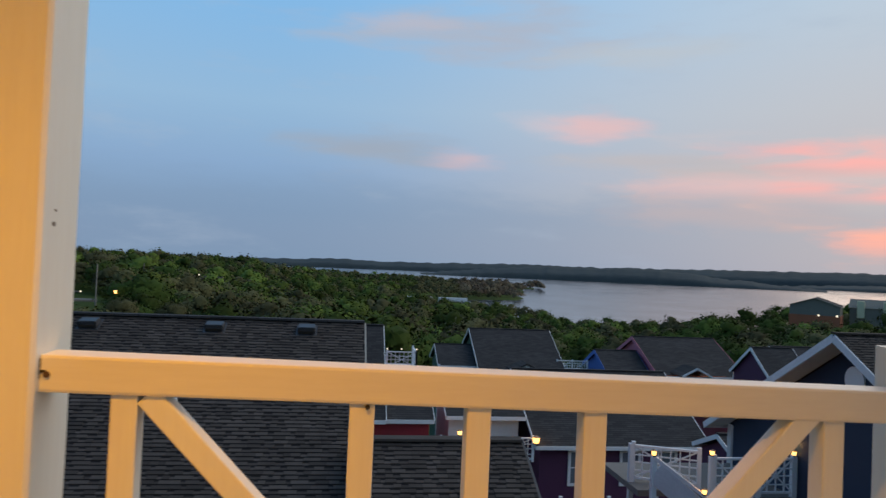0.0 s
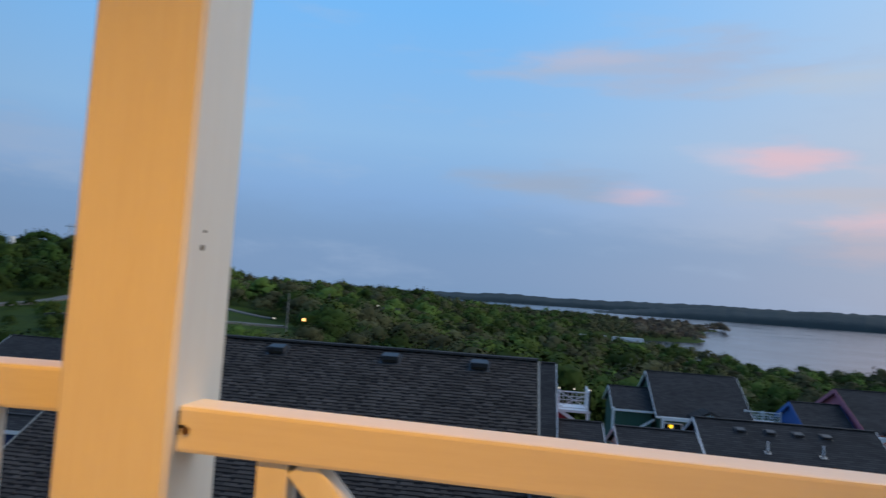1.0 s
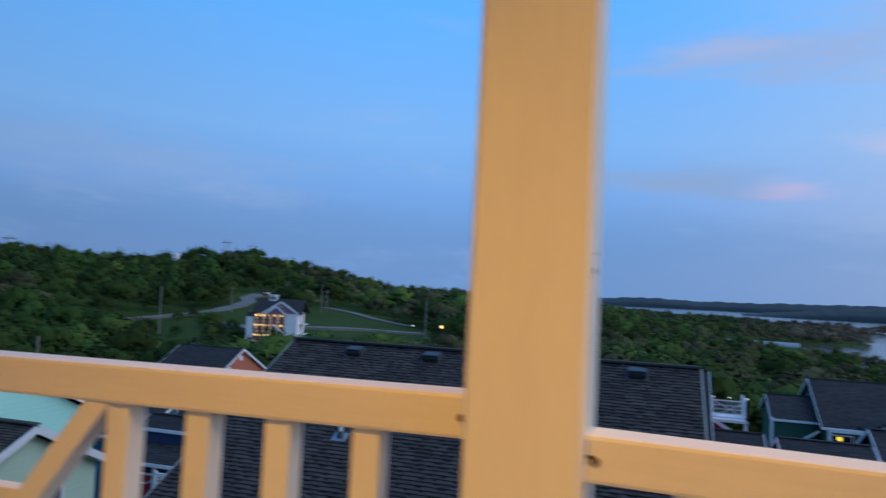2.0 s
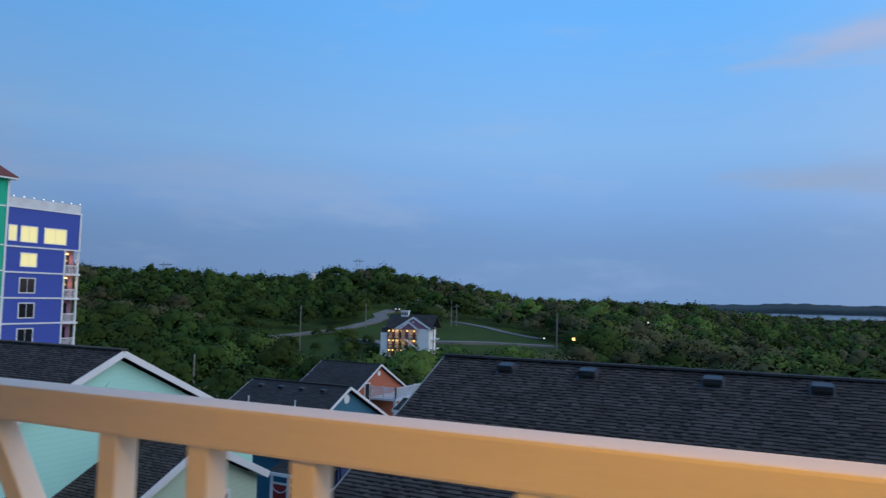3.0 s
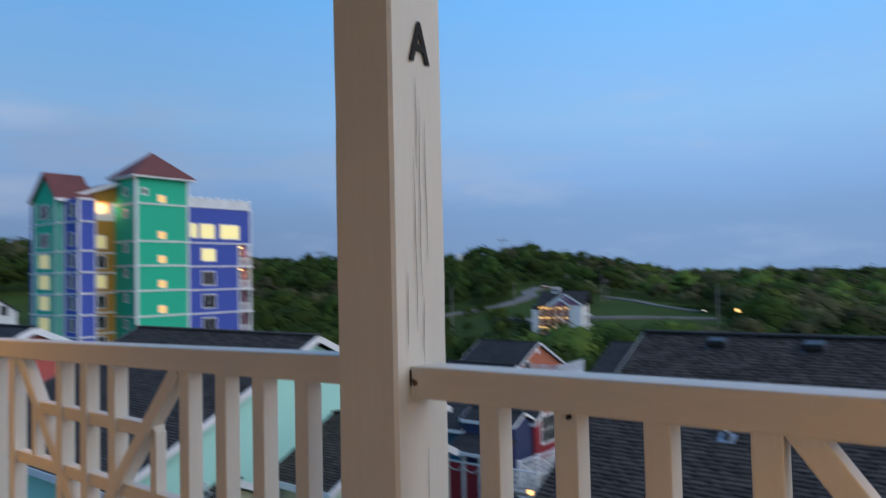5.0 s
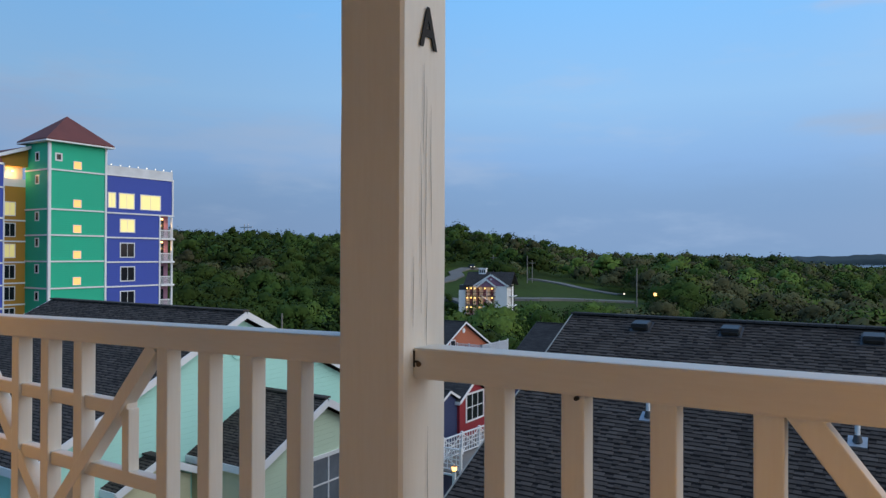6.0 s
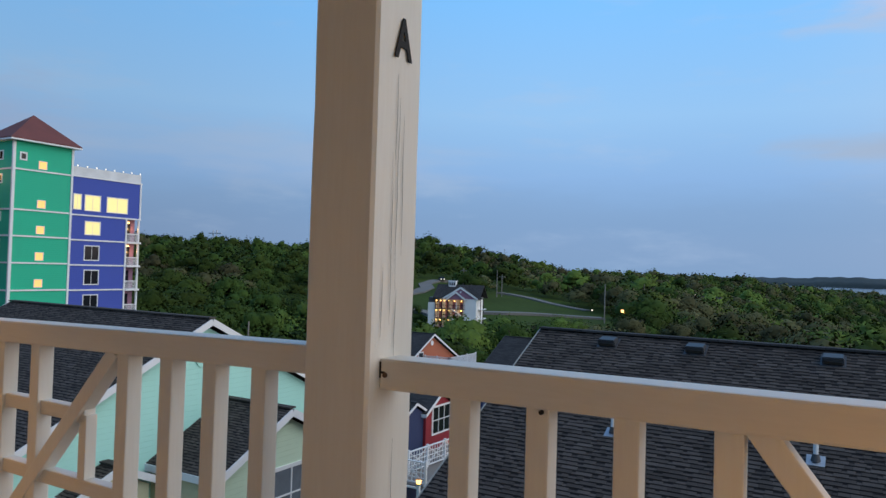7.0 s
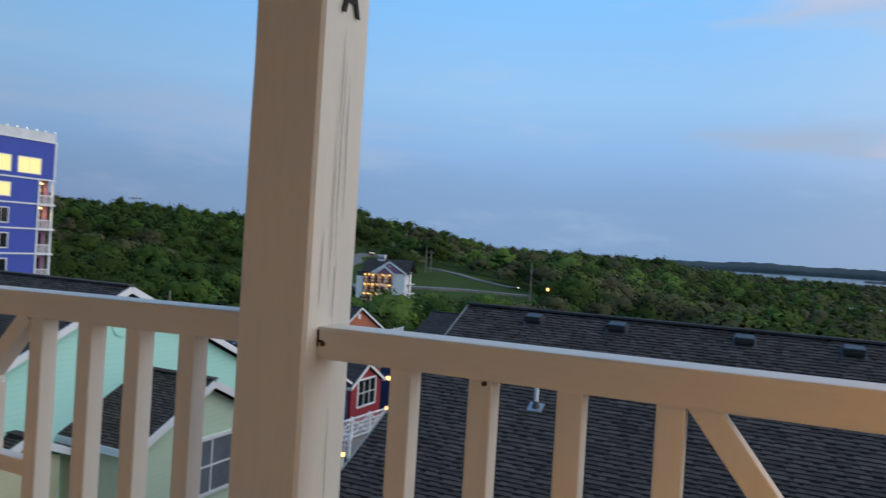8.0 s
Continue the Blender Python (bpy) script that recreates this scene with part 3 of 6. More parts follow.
def rail_bay(xa, za, xb, zb, y0, pickets, diag_from, lower, inner=(), shorts=(), slope=1.1, label=""):
    """One bay of railing between two posts at xa and xb, its face at y0. za, zb: the top rail's upper edge. pickets: full-height ones.
    diag_from: where the braces leave the top rail. lower: heights of (upper mid rail, lower mid rail)."""
    top = lambda x: za + (zb - za) * (x - xa) / (xb - xa)
    bay = thing("railing_panel", ((xa + xb) / 2, 0.06, 0.0), label, "railing", "balcony railing panels")
    yc = y0 + RAIL_D / 2
    part("top_rail", beam((xa, yc, za - RAIL_H / 2), (xb, yc, zb - RAIL_H / 2), RAIL_D, RAIL_H, bevel=0.005), RAILPAINT, bay)
    part("bottom_rail", beam((xa, yc, 0.09), (xb, yc, 0.09), RAIL_D * 0.7, 0.05, bevel=0.004), RAILPAINT, bay)
    lo, hi = min(xa, xb), max(xa, xb)
    for x in (lo + 0.013, hi - 0.013):
        part("bolt_head", disc((x, y0 - 0.0005, top(x) - 0.028), 0.0046, 0.004, "y", 12), BOLT, bay, "rust-brown bolt head")
    gap = box(lo + 0.0015, lo + 0.0045, y0 - 0.0012, y0 + 0.012, top(lo) - RAIL_H * 0.62, top(lo) - 0.006)
    box(lo + 0.0045, lo + 0.012, y0 - 0.0012, y0 + 0.004, top(lo) - 0.026, top(lo) - 0.022, bm=gap)
    part("joint_crack", gap, GAP, bay, "dark open crack at the rail end")
    xs = sorted(pickets)[1]
    part("screw_head", disc((xs + PK * 0.4, y0 + 0.004, top(xs) - RAIL_H - 0.004), 0.0035, 0.008, "y", 10), GAP, bay, "dark screw head")
    for x in pickets:
        part("picket", box(x - PK, x + PK, y0 + 0.006, y0 + 0.006 + 2 * PK, 0.115, top(x) - RAIL_H + 0.004, 0.003), PAINT, bay)
    d0, d1 = min(diag_from), max(diag_from)
    mid = (d0 + d1) / 2
    z0 = top(mid) - RAIL_H
    for x, s in ((d0, 1), (d1, -1)):
        run = min(d1 - d0, (z0 - 0.13) / slope)
        st = Vector((x + s * 0.008, y0 + 0.0225 + 0.0015 * s, z0 + 0.012))
        part("brace", beam(st, (st.x + s * run, st.y, st.z - run * slope), 0.035, 0.037, up=(0, -1, 0), bevel=0.003), PAINT, bay)
    for z, inset in zip(lower, (0.115, 0.0)):
        part("mid_rail", beam((d1 - inset, y0 + 0.027, z - 0.017), (d0 + inset, y0 + 0.027, z - 0.017), 0.03, 0.034, bevel=0.003), RAILPAINT, bay)
    for x in inner:
        part("picket", box(x - PK * 0.95, x + PK * 0.95, y0 + 0.004, y0 + 0.004 + 2 * PK, 0.115, top(x) - RAIL_H + 0.004, 0.003), PAINT, bay)
    for x in shorts:
        zt = z0 - min(abs(x - d0), abs(x - d1)) * slope - 0.012
        part("short_picket", box(x - PK * 0.7, x + PK * 0.7, y0 + 0.012, y0 + 0.012 + 1.5 * PK, lower[1], zt, 0.002), PAINT, bay)
    return bay


CROSSED = "cream timber railing with pickets and crossed braces"
rail_bay(-0.067, 1.060, -2.139, 1.044, 0.033, [-0.205, -0.330, -0.452, -0.582, -1.983, -1.849, -1.713, -1.576], (-1.554, -0.602), (0.86, 0.70),
         [-1.247, -1.078, -0.91], [-1.43, -0.725], slope=1.31, label=CROSSED)
rail_bay(-2.277, 1.054, -4.332, 1.016, 0.033, [-2.425, -2.559, -2.689, -2.83, -3.78, -3.92, -4.05, -4.185], (-3.757, -2.853), (0.852, 0.690),
         [-3.159, -3.31, -3.455], [-2.973, -3.637], label=CROSSED)
rail_bay(-4.468, 1.010, -6.6, 0.98, 0.02, [-4.6, -4.735, -4.87, -5.0, -6.0, -6.13, -6.27, -6.4], (-5.98, -5.02), (0.82, 0.66), [-5.35, -5.5, -5.65], [-5.14, -5.86],
         label="cream timber railing running on along the balcony")
rail_bay(0.067, 1.030, 1.458, 0.999, 0.018, [0.184, 0.525, 0.704, 0.890, 1.298], (0.206, 1.276), (0.62, 0.45), slope=1.07, label="cream timber railing with pickets and slanting braces")

# ---- houses ----


def roof_slope(x0, x1, yr, zr, ye, ze, thick=0.10):
    """One slope of a gable roof, ridge along x."""
    return prism([(yr, zr), (ye, ze), (ye, ze - thick), (yr, zr - thick)], "x", x0, x1)


def window(parent, side, at, u, z0, z1, w, bars=(1, 1), lit=None, trim=0.09, name="window"):
    """A trimmed sash window on a wall. side: the way it looks (-y, +x, -x); at: the wall's plane; u: its middle along the wall."""
    s = {"-y": -1, "+x": 1, "-x": -1}[side]

    def slab(u0, u1, a, b, d0, d1):
        p, q = sorted((at + s * d0, at + s * d1))
        return box(u0, u1, p, q, a, b) if side == "-y" else box(p, q, u0, u1, a, b)

    pane = part(name, slab(u - w / 2, u + w / 2, z0, z1, 0.0, 0.02), lit or GLASS, parent, "lit window pane" if lit else "dark reflecting pane")
    bm = slab(u - w / 2 - trim, u + w / 2 + trim, z1, z1 + trim, 0.0, 0.05)
    for r in ((u - w / 2 - trim, u + w / 2 + trim, z0 - trim, z0), (u - w / 2 - trim, u - w / 2, z0, z1), (u + w / 2, u + w / 2 + trim, z0, z1)):
        other = slab(*r, 0.0, 0.05)
        me = bpy.data.meshes.new("t")
        other.to_mesh(me)
        other.free()
        bm.from_mesh(me)
        bpy.data.meshes.remove(me)
    part("window_frame", bm, WHITE, pane, "white window trim")
    for i in range(1, bars[0] + 1):
        uu = u - w / 2 + w * i / (bars[0] + 1)
        part("muntin", slab(uu - 0.02, uu + 0.02, z0, z1, 0.02, 0.04), WHITE, pane)
    for i in range(1, bars[1] + 1):
        zz = z0 + (z1 - z0) * i / (bars[1] + 1)
        part("muntin", slab(u - w / 2, u + w / 2, zz - 0.02, zz + 0.02, 0.022, 0.042), WHITE, pane)
    return pane


def gable_house(label, x0, x1, yr, zr, half, pitch, zb, wall, over=0.35, end=0.3, trim=WHITE, roof=None, name="house", rake=0.16, half2=None):
    """A house with its ridge along x at (yr, zr); half: from the ridge to the near eave (half2: the far one)."""
    half2 = half2 or half
    h = thing(name, ((x0 + x1) / 2, yr, zb), label, "house")
    drop = 0.22
    ze, zf = zr - half * pitch, zr - half2 * pitch
    part("wall", prism([(yr - half + over, zb), (yr - half + over, ze + over * pitch - drop), (yr, zr - drop), (yr + half2 - over, zf + over * pitch - drop), (yr + half2 - over, zb)], "x", x0, x1), wall, h)
    rm = roof or FARSHINGLE
    part("roof", roof_slope(x0 - end, x1 + end, yr, zr, yr - half, ze), rm, h, "charcoal shingle roof slope")
    part("roof", roof_slope(x0 - end, x1 + end, yr, zr, yr + half2, zf), rm, h, "charcoal shingle roof slope")
    part("ridge_cap", beam((x0 - end, yr, zr + 0.02), (x1 + end, yr, zr + 0.02), 0.22, 0.035), rm, h)
    for xe, s in ((x0 - end, -1), (x1 + end, 1)):
        xm, zd = xe + s * 0.016, 0.004 + rake * 0.5
        part("rake_board", beam((xm, yr, zr - zd), (xm, yr - half, ze - zd), 0.03, rake), trim, h, "white rake board")
        part("rake_board", beam((xm, yr, zr - zd), (xm, yr + half2, zf - zd), 0.032, rake), trim, h, "white rake board")
    part("fascia", box(x0 - end, x1 + end, yr - half - 0.035, yr - half - 0.003, ze - 0.17, ze - 0.005), trim, h, "white eave fascia")
    part("fascia", box(x0 - end, x1 + end, yr + half2 + 0.003, yr + half2 + 0.035, zf - 0.17, zf - 0.005), trim, h, "white eave fascia")
    return h


def roof_vent(parent, x, y, z, pitch, s=0.36, name="roof_vent"):
    """A slant-back box vent: flange, hood with a sloping lid, dark mouth below."""
    up = 0.13
    v = part(name, box(x - s * 0.58, x + s * 0.58, y - s * 0.55, y + s * 0.58, -0.01, 0.018), DARK, parent, "dark metal roof vent flange")
    a, b = s / 2, s * 0.46
    hood = bmesh.new()
    hexa(hood, [(x - a, y - b, 0.03), (x + a, y - b, 0.03), (x + a, y + b, 0.0), (x - a, y + b, 0.0), (x - a * 0.94, y - b * 0.96, up + 0.03), (x + a * 0.94, y - b * 0.96, up + 0.03), (x + a * 0.94, y + b * 0.7, up * 0.75), (x - a * 0.94, y + b * 0.7, up * 0.75)])
    bmesh.ops.bevel(hood, geom=hood.edges[:], offset=0.012, segments=2, affect="EDGES")
    part("hood", hood, STEEL if s < 0.3 else DARK, v, "dark slanted vent hood")
    mouth = part("mouth", box(x - a * 0.8, x + a * 0.8, y - b - 0.012, y - b + 0.01, 0.045, up * 0.7), GAP, v)
    for ob in (v,):
        ob.matrix_basis = Matrix.Translation((0, y, z)) @ Matrix.Rotation(math.atan(pitch), 4, "X") @ Matrix.Translation((0, -y, 0))
    return v


def pipe_jack(parent, x, y, z, pitch, tall=0.32):
    """A white vent pipe with its boot."""
    p = part("vent_pipe", disc((x, y, z + tall / 2), 0.033, tall, sides=14), WHITE, parent, "white plastic vent pipe")
    part("boot", disc((x, y, z + 0.06), 0.066, 0.10, sides=14, top=0.042), DARK, p, "black rubber boot")
    fl = part("flashing", box(x - 0.115, x + 0.115, y - 0.11, y + 0.11, 0.0, 0.022), STEEL, p, "pale metal flashing")
    fl.matrix_basis = Matrix.Translation((0, y, z + 0.004)) @ Matrix.Rotation(math.atan(pitch), 4, "X") @ Matrix.Translation((0, -y, 0))


def slat_rail(parent, p, q, h=0.95, cross=True, material=None, gap=0.22):
    """White deck rail from p to q: posts, rails and crossed slats."""
    material = material or WHITE
    p, q = Vector(p), Vector(q)
    n = max(1, round((q - p).length / 1.6))
    up = Vector((0, 0, 1))
    r = part("deck_railing", beam(p + up * h, q + up * h, 0.09, 0.05), material, parent, "white deck railing")
    part("bottom_rail", beam(p + up * 0.1, q + up * 0.1, 0.05, 0.05), material, r)
    for i in range(n + 1):
        a = p.lerp(q, i / n)
        part("rail_post", beam(a, a + up * (h + 0.1), 0.1, 0.1, up=(q - p).normalized()), material, r)
    bm = bmesh.new()
    for i in range(n):
        a, b = p.lerp(q, i / n), p.lerp(q, (i + 1) / n)
        m = max(4, round((b - a).length / gap))
        for k in range(1, m):
            c = a.lerp(b, k / m)
            beam(c + up * 0.1, c + up * h, 0.03, 0.03, up=(q - p).normalized(), bm=bm)
        if cross:
            for z in (0.32, 0.55, 0.75):
                beam(a + up * z * h, b + up * z * h, 0.026, 0.03, bm=bm)
            beam(a + up * 0.1, b + up * h, 0.024, 0.035, bm=bm)
            beam(a + up * h, b + up * 0.1, 0.022, 0.035, bm=bm)
    part("slats", bm, material, r)
    return r


def small_lamp(place, label="small warm lantern on a white post", bulb=None, watts=0.0, size=0.1, group="porch lanterns"):
    x, y, z = place
    l = thing("lantern", (x, y, z), label, "lamp", group)
    part("base", disc((x, y, z + 0.015), size * 0.9, 0.03, sides=10), DARK, l)
    part("glass", disc((x, y, z + 0.03 + size * 0.8), size * 0.75, size * 1.6, sides=10, top=size), bulb or BULB, l, "glowing lantern glass")
    part("cap", disc((x, y, z + 0.03 + size * 1.85), size * 1.2, size * 0.5, sides=10, top=size * 0.2), DARK, l)
    if watts:
        lamp("lantern_source", (x, y, z + 0.1 + size * 3.2), watts, WARM, size)


# the near house with the wide shingle roof
RX0, RX1, RYR, RZR, RP = -6.79, 0.72, 12.6, 0.02, 0.485
near_house = gable_house("house with a wide charcoal shingle roof and box vents", RX0, RX1, RYR, RZR, 6.6, RP, -8.9, RED, end=0.18, rake=0.10, half2=5.5, trim=GREYWALL)
for x in (-5.47, -3.9, -1.77, -0.15):
    roof_vent(near_house, x, 12.27, RZR - (RYR - 12.27) * RP, RP, 0.32)
for x, y in ((-1.9, 9.95), (-4.66, 9.93)):
    pipe_jack(near_house, x, y, RZR - (RYR - y) * RP, RP)

# mint house, gable towards +x, with a lower cross-gabled wing
mint = gable_house("mint-green lap-sided house with white rake boards", -24.6, -15.9, 11.98, -0.29, 5.6, 0.49, -9.0, MINT, over=0.45, end=0.2, roof=SHINGLE, rake=0.16)
part("gable_medallion", disc((-15.885, 11.9, -1.28), 0.26, 0.03, "x", 24), MINT, mint, "round mint gable medallion")
wing = gable_house("pale green porch wing with a shingle roof", -18.2, -13.77, 12.7, -2.42, 2.4, 0.5, -9.2, PALEGREEN, over=0.2, end=0.22, roof=SHINGLE, name="porch_wing", rake=0.18)
window(wing, "+x", -13.77, 12.95, -5.25, -3.95, 1.6, (1, 1), CURTAIN)
part("side_wall", box(-18.2, -13.8, 10.46, 10.499, -9.2, -3.75), CREAM, wing, "cream side wall")
lowroof = gable_house("low cream porch under a charcoal roof", -18.6, -15.5, 9.2, -3.35, 1.1, 0.45, -9.2, CREAM, over=0.2, end=0.15, roof=SHINGLE, name="porch")
pipe_jack(lowroof, -15.75, 8.6, -3.62, 0.45, 0.3)

# red house and pale blue house farther along the row
redl = gable_house("bright red house with a white-trimmed gable", -41.0, -29.7, 10.56, -0.32, 5.2, 0.47, -9.5, BRIGHTRED, over=0.4, end=0.3, rake=0.24)
part("gable_medallion", disc((-29.68, 10.6, -1.1), 0.34, 0.04, "x", 24), WHITE, redl, "round white gable vent")
redwing = gable_house("low wing of the red house with white trim", -31, -26.6, 9.4, -3.1, 3.0, 0.5, -9.6, BRIGHTRED, over=0.3, end=0.25, name="porch_wing", rake=0.2)
gable_house("pale blue house with white rake boards", -60, -48.0, 10.4, -0.95, 5, 0.47, -9.8, PALEBLUE, rake=0.24)

# teal house and orange house in the rows behind
teal = gable_house("dark teal house with white gable trim", -31.0, -24.3, 34.6, -4.06, 5.4, 0.52, -13.2, TEAL, over=0.4, end=0.3, rake=0.15)
part("gable_vent", disc((-24.27, 34.6, -4.8), 0.26, 0.05, "x", 20), WHITE, teal, "oval white gable vent")
for k in range(4):
    x = -30.1 + 1.55 * k
    roof_vent(teal, x, 34.0, -4.06 - 0.6 * 0.52, 0.52, 0.34)
for x in (-29.6, -26.2):
    pipe_jack(teal, x, 32.3, -4.06 - 2.3 * 0.52, 0.52, 0.5)
orange = gable_house("orange house with a white deck at its gable", -43.6, -37.2, 59.0, -5.3, 5.2, 0.52, -15.0, ORANGE, over=0.4, end=0.3, rake=0.16)
part("gable_vent", disc((-37.17, 59.0, -6.2), 0.24, 0.05, "x", 20), WHITE, orange, "round white gable vent")
window(orange, "+x", -37.2, 57.0, -8.6, -7.0, 0.75, (0, 0), name="door")
odeck = thing("raised_deck", (-35.6, 58.5, -15), "white raised timber deck on posts", "deck")
part("platform", box(-37.18, -34.4, 57.6, 63.0, -8.5, -8.3), WHITE, odeck)
slat_rail(odeck, (-34.45, 57.65, -8.3), (-34.45, 63.0, -8.3), 1.0, False, gap=0.09)
slat_rail(odeck, (-37.1, 57.65, -8.3), (-34.45, 57.65, -8.3), 1.0, False, gap=0.09)
for y in (57.8, 60.4, 62.8):
    part("deck_post", box(-34.7, -34.5, y - 0.1, y + 0.1, -15.2, -8.5), WHITE, odeck)
# the next roof in that row, and a small navy annex with white eaves
gable_house("charcoal-roofed house behind the near one", -28.2, -17.0, 57.0, -4.75, 5.2, 0.5, -15.2, NAVY, end=0.3, trim=DARK)
shed = gable_house("navy annex with white eaves", -25.6, -23.4, 44.0, -5.95, 1.5, 0.4, -14.0, NAVY, end=0.25)

# deep red house with a big window, and the white walkway before it
mar = gable_house("deep red house with a white sash window", -23.6, -20.75, 32.6, -5.38, 1.75, 0.6, -12.8, RED, over=0.2, end=0.14, rake=0.14)
window(mar, "+x", -20.75, 32.6, -7.6, -6.25, 1.75, (2, 1))
mnavy = gable_house("navy side wing with a charcoal roof", -24.0, -20.9, 30.2, -5.75, 1.0, 0.5, -12.8, NAVY, over=0.12, end=0.12, name="side_wing", rake=0.12)
nporch = thing("porch", (-22.4, 28.3, -12.8), "red porch front with a charcoal lean-to roof and white posts", "porch")
part("lean_to_roof", prism([(29.32, -6.95), (27.7, -7.5), (27.7, -7.58), (29.32, -7.05)], "x", -24.1, -20.75), FARSHINGLE, nporch, "charcoal lean-to roof")
part("eave_board", box(-24.1, -20.75, 27.64, 27.69, -7.66, -7.5), WHITE, nporch)
part("red_front", box(-24.0, -20.85, 27.9, 28.0, -12.8, -8.12), RED, nporch, "deep red front")
part("top_rail", box(-24.0, -20.85, 27.86, 27.96, -8.11, -8.03), WHITE, nporch)
part("back_wall", box(-24.0, -20.85, 29.0, 29.1, -8.7, -7.06), NAVY, nporch, "navy back wall")
for k in range(4):
    x = -23.95 + k * 1.02
    part("porch_post", box(x - 0.06, x + 0.06, 27.76, 27.86, -12.8, -7.6), WHITE, nporch)
    if k < 3:
        bm = bmesh.new()
        for i in range(6):
            f, g = i / 6, (i + 1) / 6
            beam((x + 1.02 * f, 27.8, -8.2 - 1.1 * f * (1 - f)), (x + 1.02 * g, 27.8, -8.2 - 1.1 * g * (1 - g)), 0.035, 0.035, bm=bm)
        part("swag", bm, WHITE, nporch, "white hanging swag")
walkway = thing("walkway", (-19.2, 29.5, -12.8), "white timber walkway with patterned railing", "walkway")
part("platform", box(-20.6, -17.6, 26.0, 34.5, -8.55, -8.4), CONCRETE, walkway, "pale boards")
slat_rail(walkway, (-19.3, 27.2, -8.4), (-18.9, 33.2, -8.4), 1.0)
slat_rail(walkway, (-20.5, 26.1, -8.4), (-17.7, 26.1, -8.4), 1.0)
for x, y in ((-20.4, 26.2), (-17.8, 26.2), (-18.9, 34.2)):
    part("walkway_post", box(x - 0.1, x + 0.1, y - 0.1, y + 0.1, -13.2, -8.55), WHITE, walkway)
small_lamp((-17.12, 24.6, -7.85), watts=4, size=0.12)
lpost = thing("lamp_post", (-17.12, 24.6, -12), "white square lamp post", "post")
part("shaft", box(-17.18, -17.06, 24.54, 24.66, -12.6, -7.85), WHITE, lpost)
part("arm", box(-17.7, -17.18, 24.57, 24.63, -8.05, -7.97), WHITE, lpost)
small_lamp((-18.6, 31.0, -5.8), watts=4, size=0.12)
small_lamp((-18.5, 30.9, -7.3), watts=4, size=0.12)

# red house with a raised deck beyond the near roof
red2 = gable_house("red house with charcoal roof behind the near one", -4.0, 2.27, 34.0, -1.9, 4.9, 0.72, -13.0, RED, over=0.3, end=0.2, rake=0.14)
red2b = gable_house("low red porch with a white eave", 1.6, 4.35, 32.2, -4.2, 2.8, 0.45, -13.0, RED, over=0.15, end=0.2, name="porch")
sidew = thing("stair_wall", (3.6, 36.2, -13), "red stair wall with a white corner board", "wall")
part("wall_panel", prism([(2.7, -13), (2.7, -4.3), (4.7, -5.5), (4.7, -13)], "y", 36.1, 36.3), RED, sidew)
part("corner_board", box(2.6, 2.74, 36.05, 36.35, -13, -4.2), WHITE, sidew)
part("stair_stringer", beam((2.75, 36.05, -4.3), (4.75, 36.05, -5.5), 0.05, 0.16), WHITE, sidew, "white slanting stair stringer")
rdeck = thing("raised_deck", (3.6, 37.2, -13), "white raised deck with lattice railing", "deck")
part("platform", box(2.8, 4.45, 36.4, 38.6, -4.5, -4.38), WHITE, rdeck)
slat_rail(rdeck, (2.85, 36.45, -4.38), (4.4, 36.45, -4.38), 0.9)
slat_rail(rdeck, (4.4, 36.45, -4.38), (4.4, 38.5, -4.38), 0.9)
for x in (2.9, 4.35):
    part("deck_post", box(x - 0.07, x + 0.07, 36.45, 36.6, -13, -4.5), WHITE, rdeck)
for x in (2.85, 3.6, 4.4):
    small_lamp((x, 36.45, -3.38), "tiny white lamp on a deck post", BULBWHITE, 0, 0.035)

# purple house with four roof vents
pur = gable_house("dark purple house with charcoal roof and white windows", 9.2, 16.6, 34.0, -3.85, 5.1, 0.5, -13.0, PURPLE, over=0.4, end=0.3, rake=0.14)
for x in (10.8, 12.1, 13.3, 14.5):
    roof_vent(pur, x, 33.3, -3.85 - 0.7 * 0.5, 0.5, 0.42)
for x in (11.6, 13.9):
    pipe_jack(pur, x, 32.0, -4.85, 0.5, 0.5)
for x in (10.95, 13.3, 15.0):
    window(pur, "-y", 29.3, x, -8.1, -6.75, 0.72, (0, 1), CURTAIN, trim=0.12)
ppor = thing("porch", (12.5, 28.0, -13), "pale porch floor with white posts and a rope rail", "porch")
part("platform", box(9.2, 17.5, 26.6, 29.28, -9.1, -8.95), CONCRETE, ppor)
for x in (9.4, 11.4, 13.4, 15.4):
    part("rail_post", box(x - 0.06, x + 0.06, 26.7, 26.82, -8.95, -7.85), WHITE, ppor)
    bm = bmesh.new()
    for k in range(8):
        f, g = k / 8, (k + 1) / 8
        beam((x + 2 * f, 26.76, -8.05 - 0.9 * f * (1 - f)), (x + 2 * g, 26.76, -8.05 - 0.9 * g * (1 - g)), 0.03, 0.03, bm=bm)
    part("rope", bm, WORN, ppor, "slack pale rope")
# a porch with lamps between the red and the purple house
lp = gable_house("small cream porch house with lit lamps", 5.4, 8.6, 33.0, -4.4, 2.6, 0.42, -13.0, WHITEWALL, over=0.5, end=0.2, name="porch")
slat_rail(lp, (4.8, 29.0, -7.1), (8.8, 29.0, -7.1), 1.0)
small_lamp((5.6, 29.0, -6.0), watts=3)
small_lamp((8.9, 28.9, -6.3), watts=5, size=0.15)

# lower wing on the near house's side
nwing = gable_house("low side wing with charcoal shingles", 0.9, 2.95, 8.9, -1.27, 3.4, 0.46, -8.9, RED, over=0.3, end=0.12, roof=SHINGLE, name="side_wing", rake=0.08, trim=DARK)

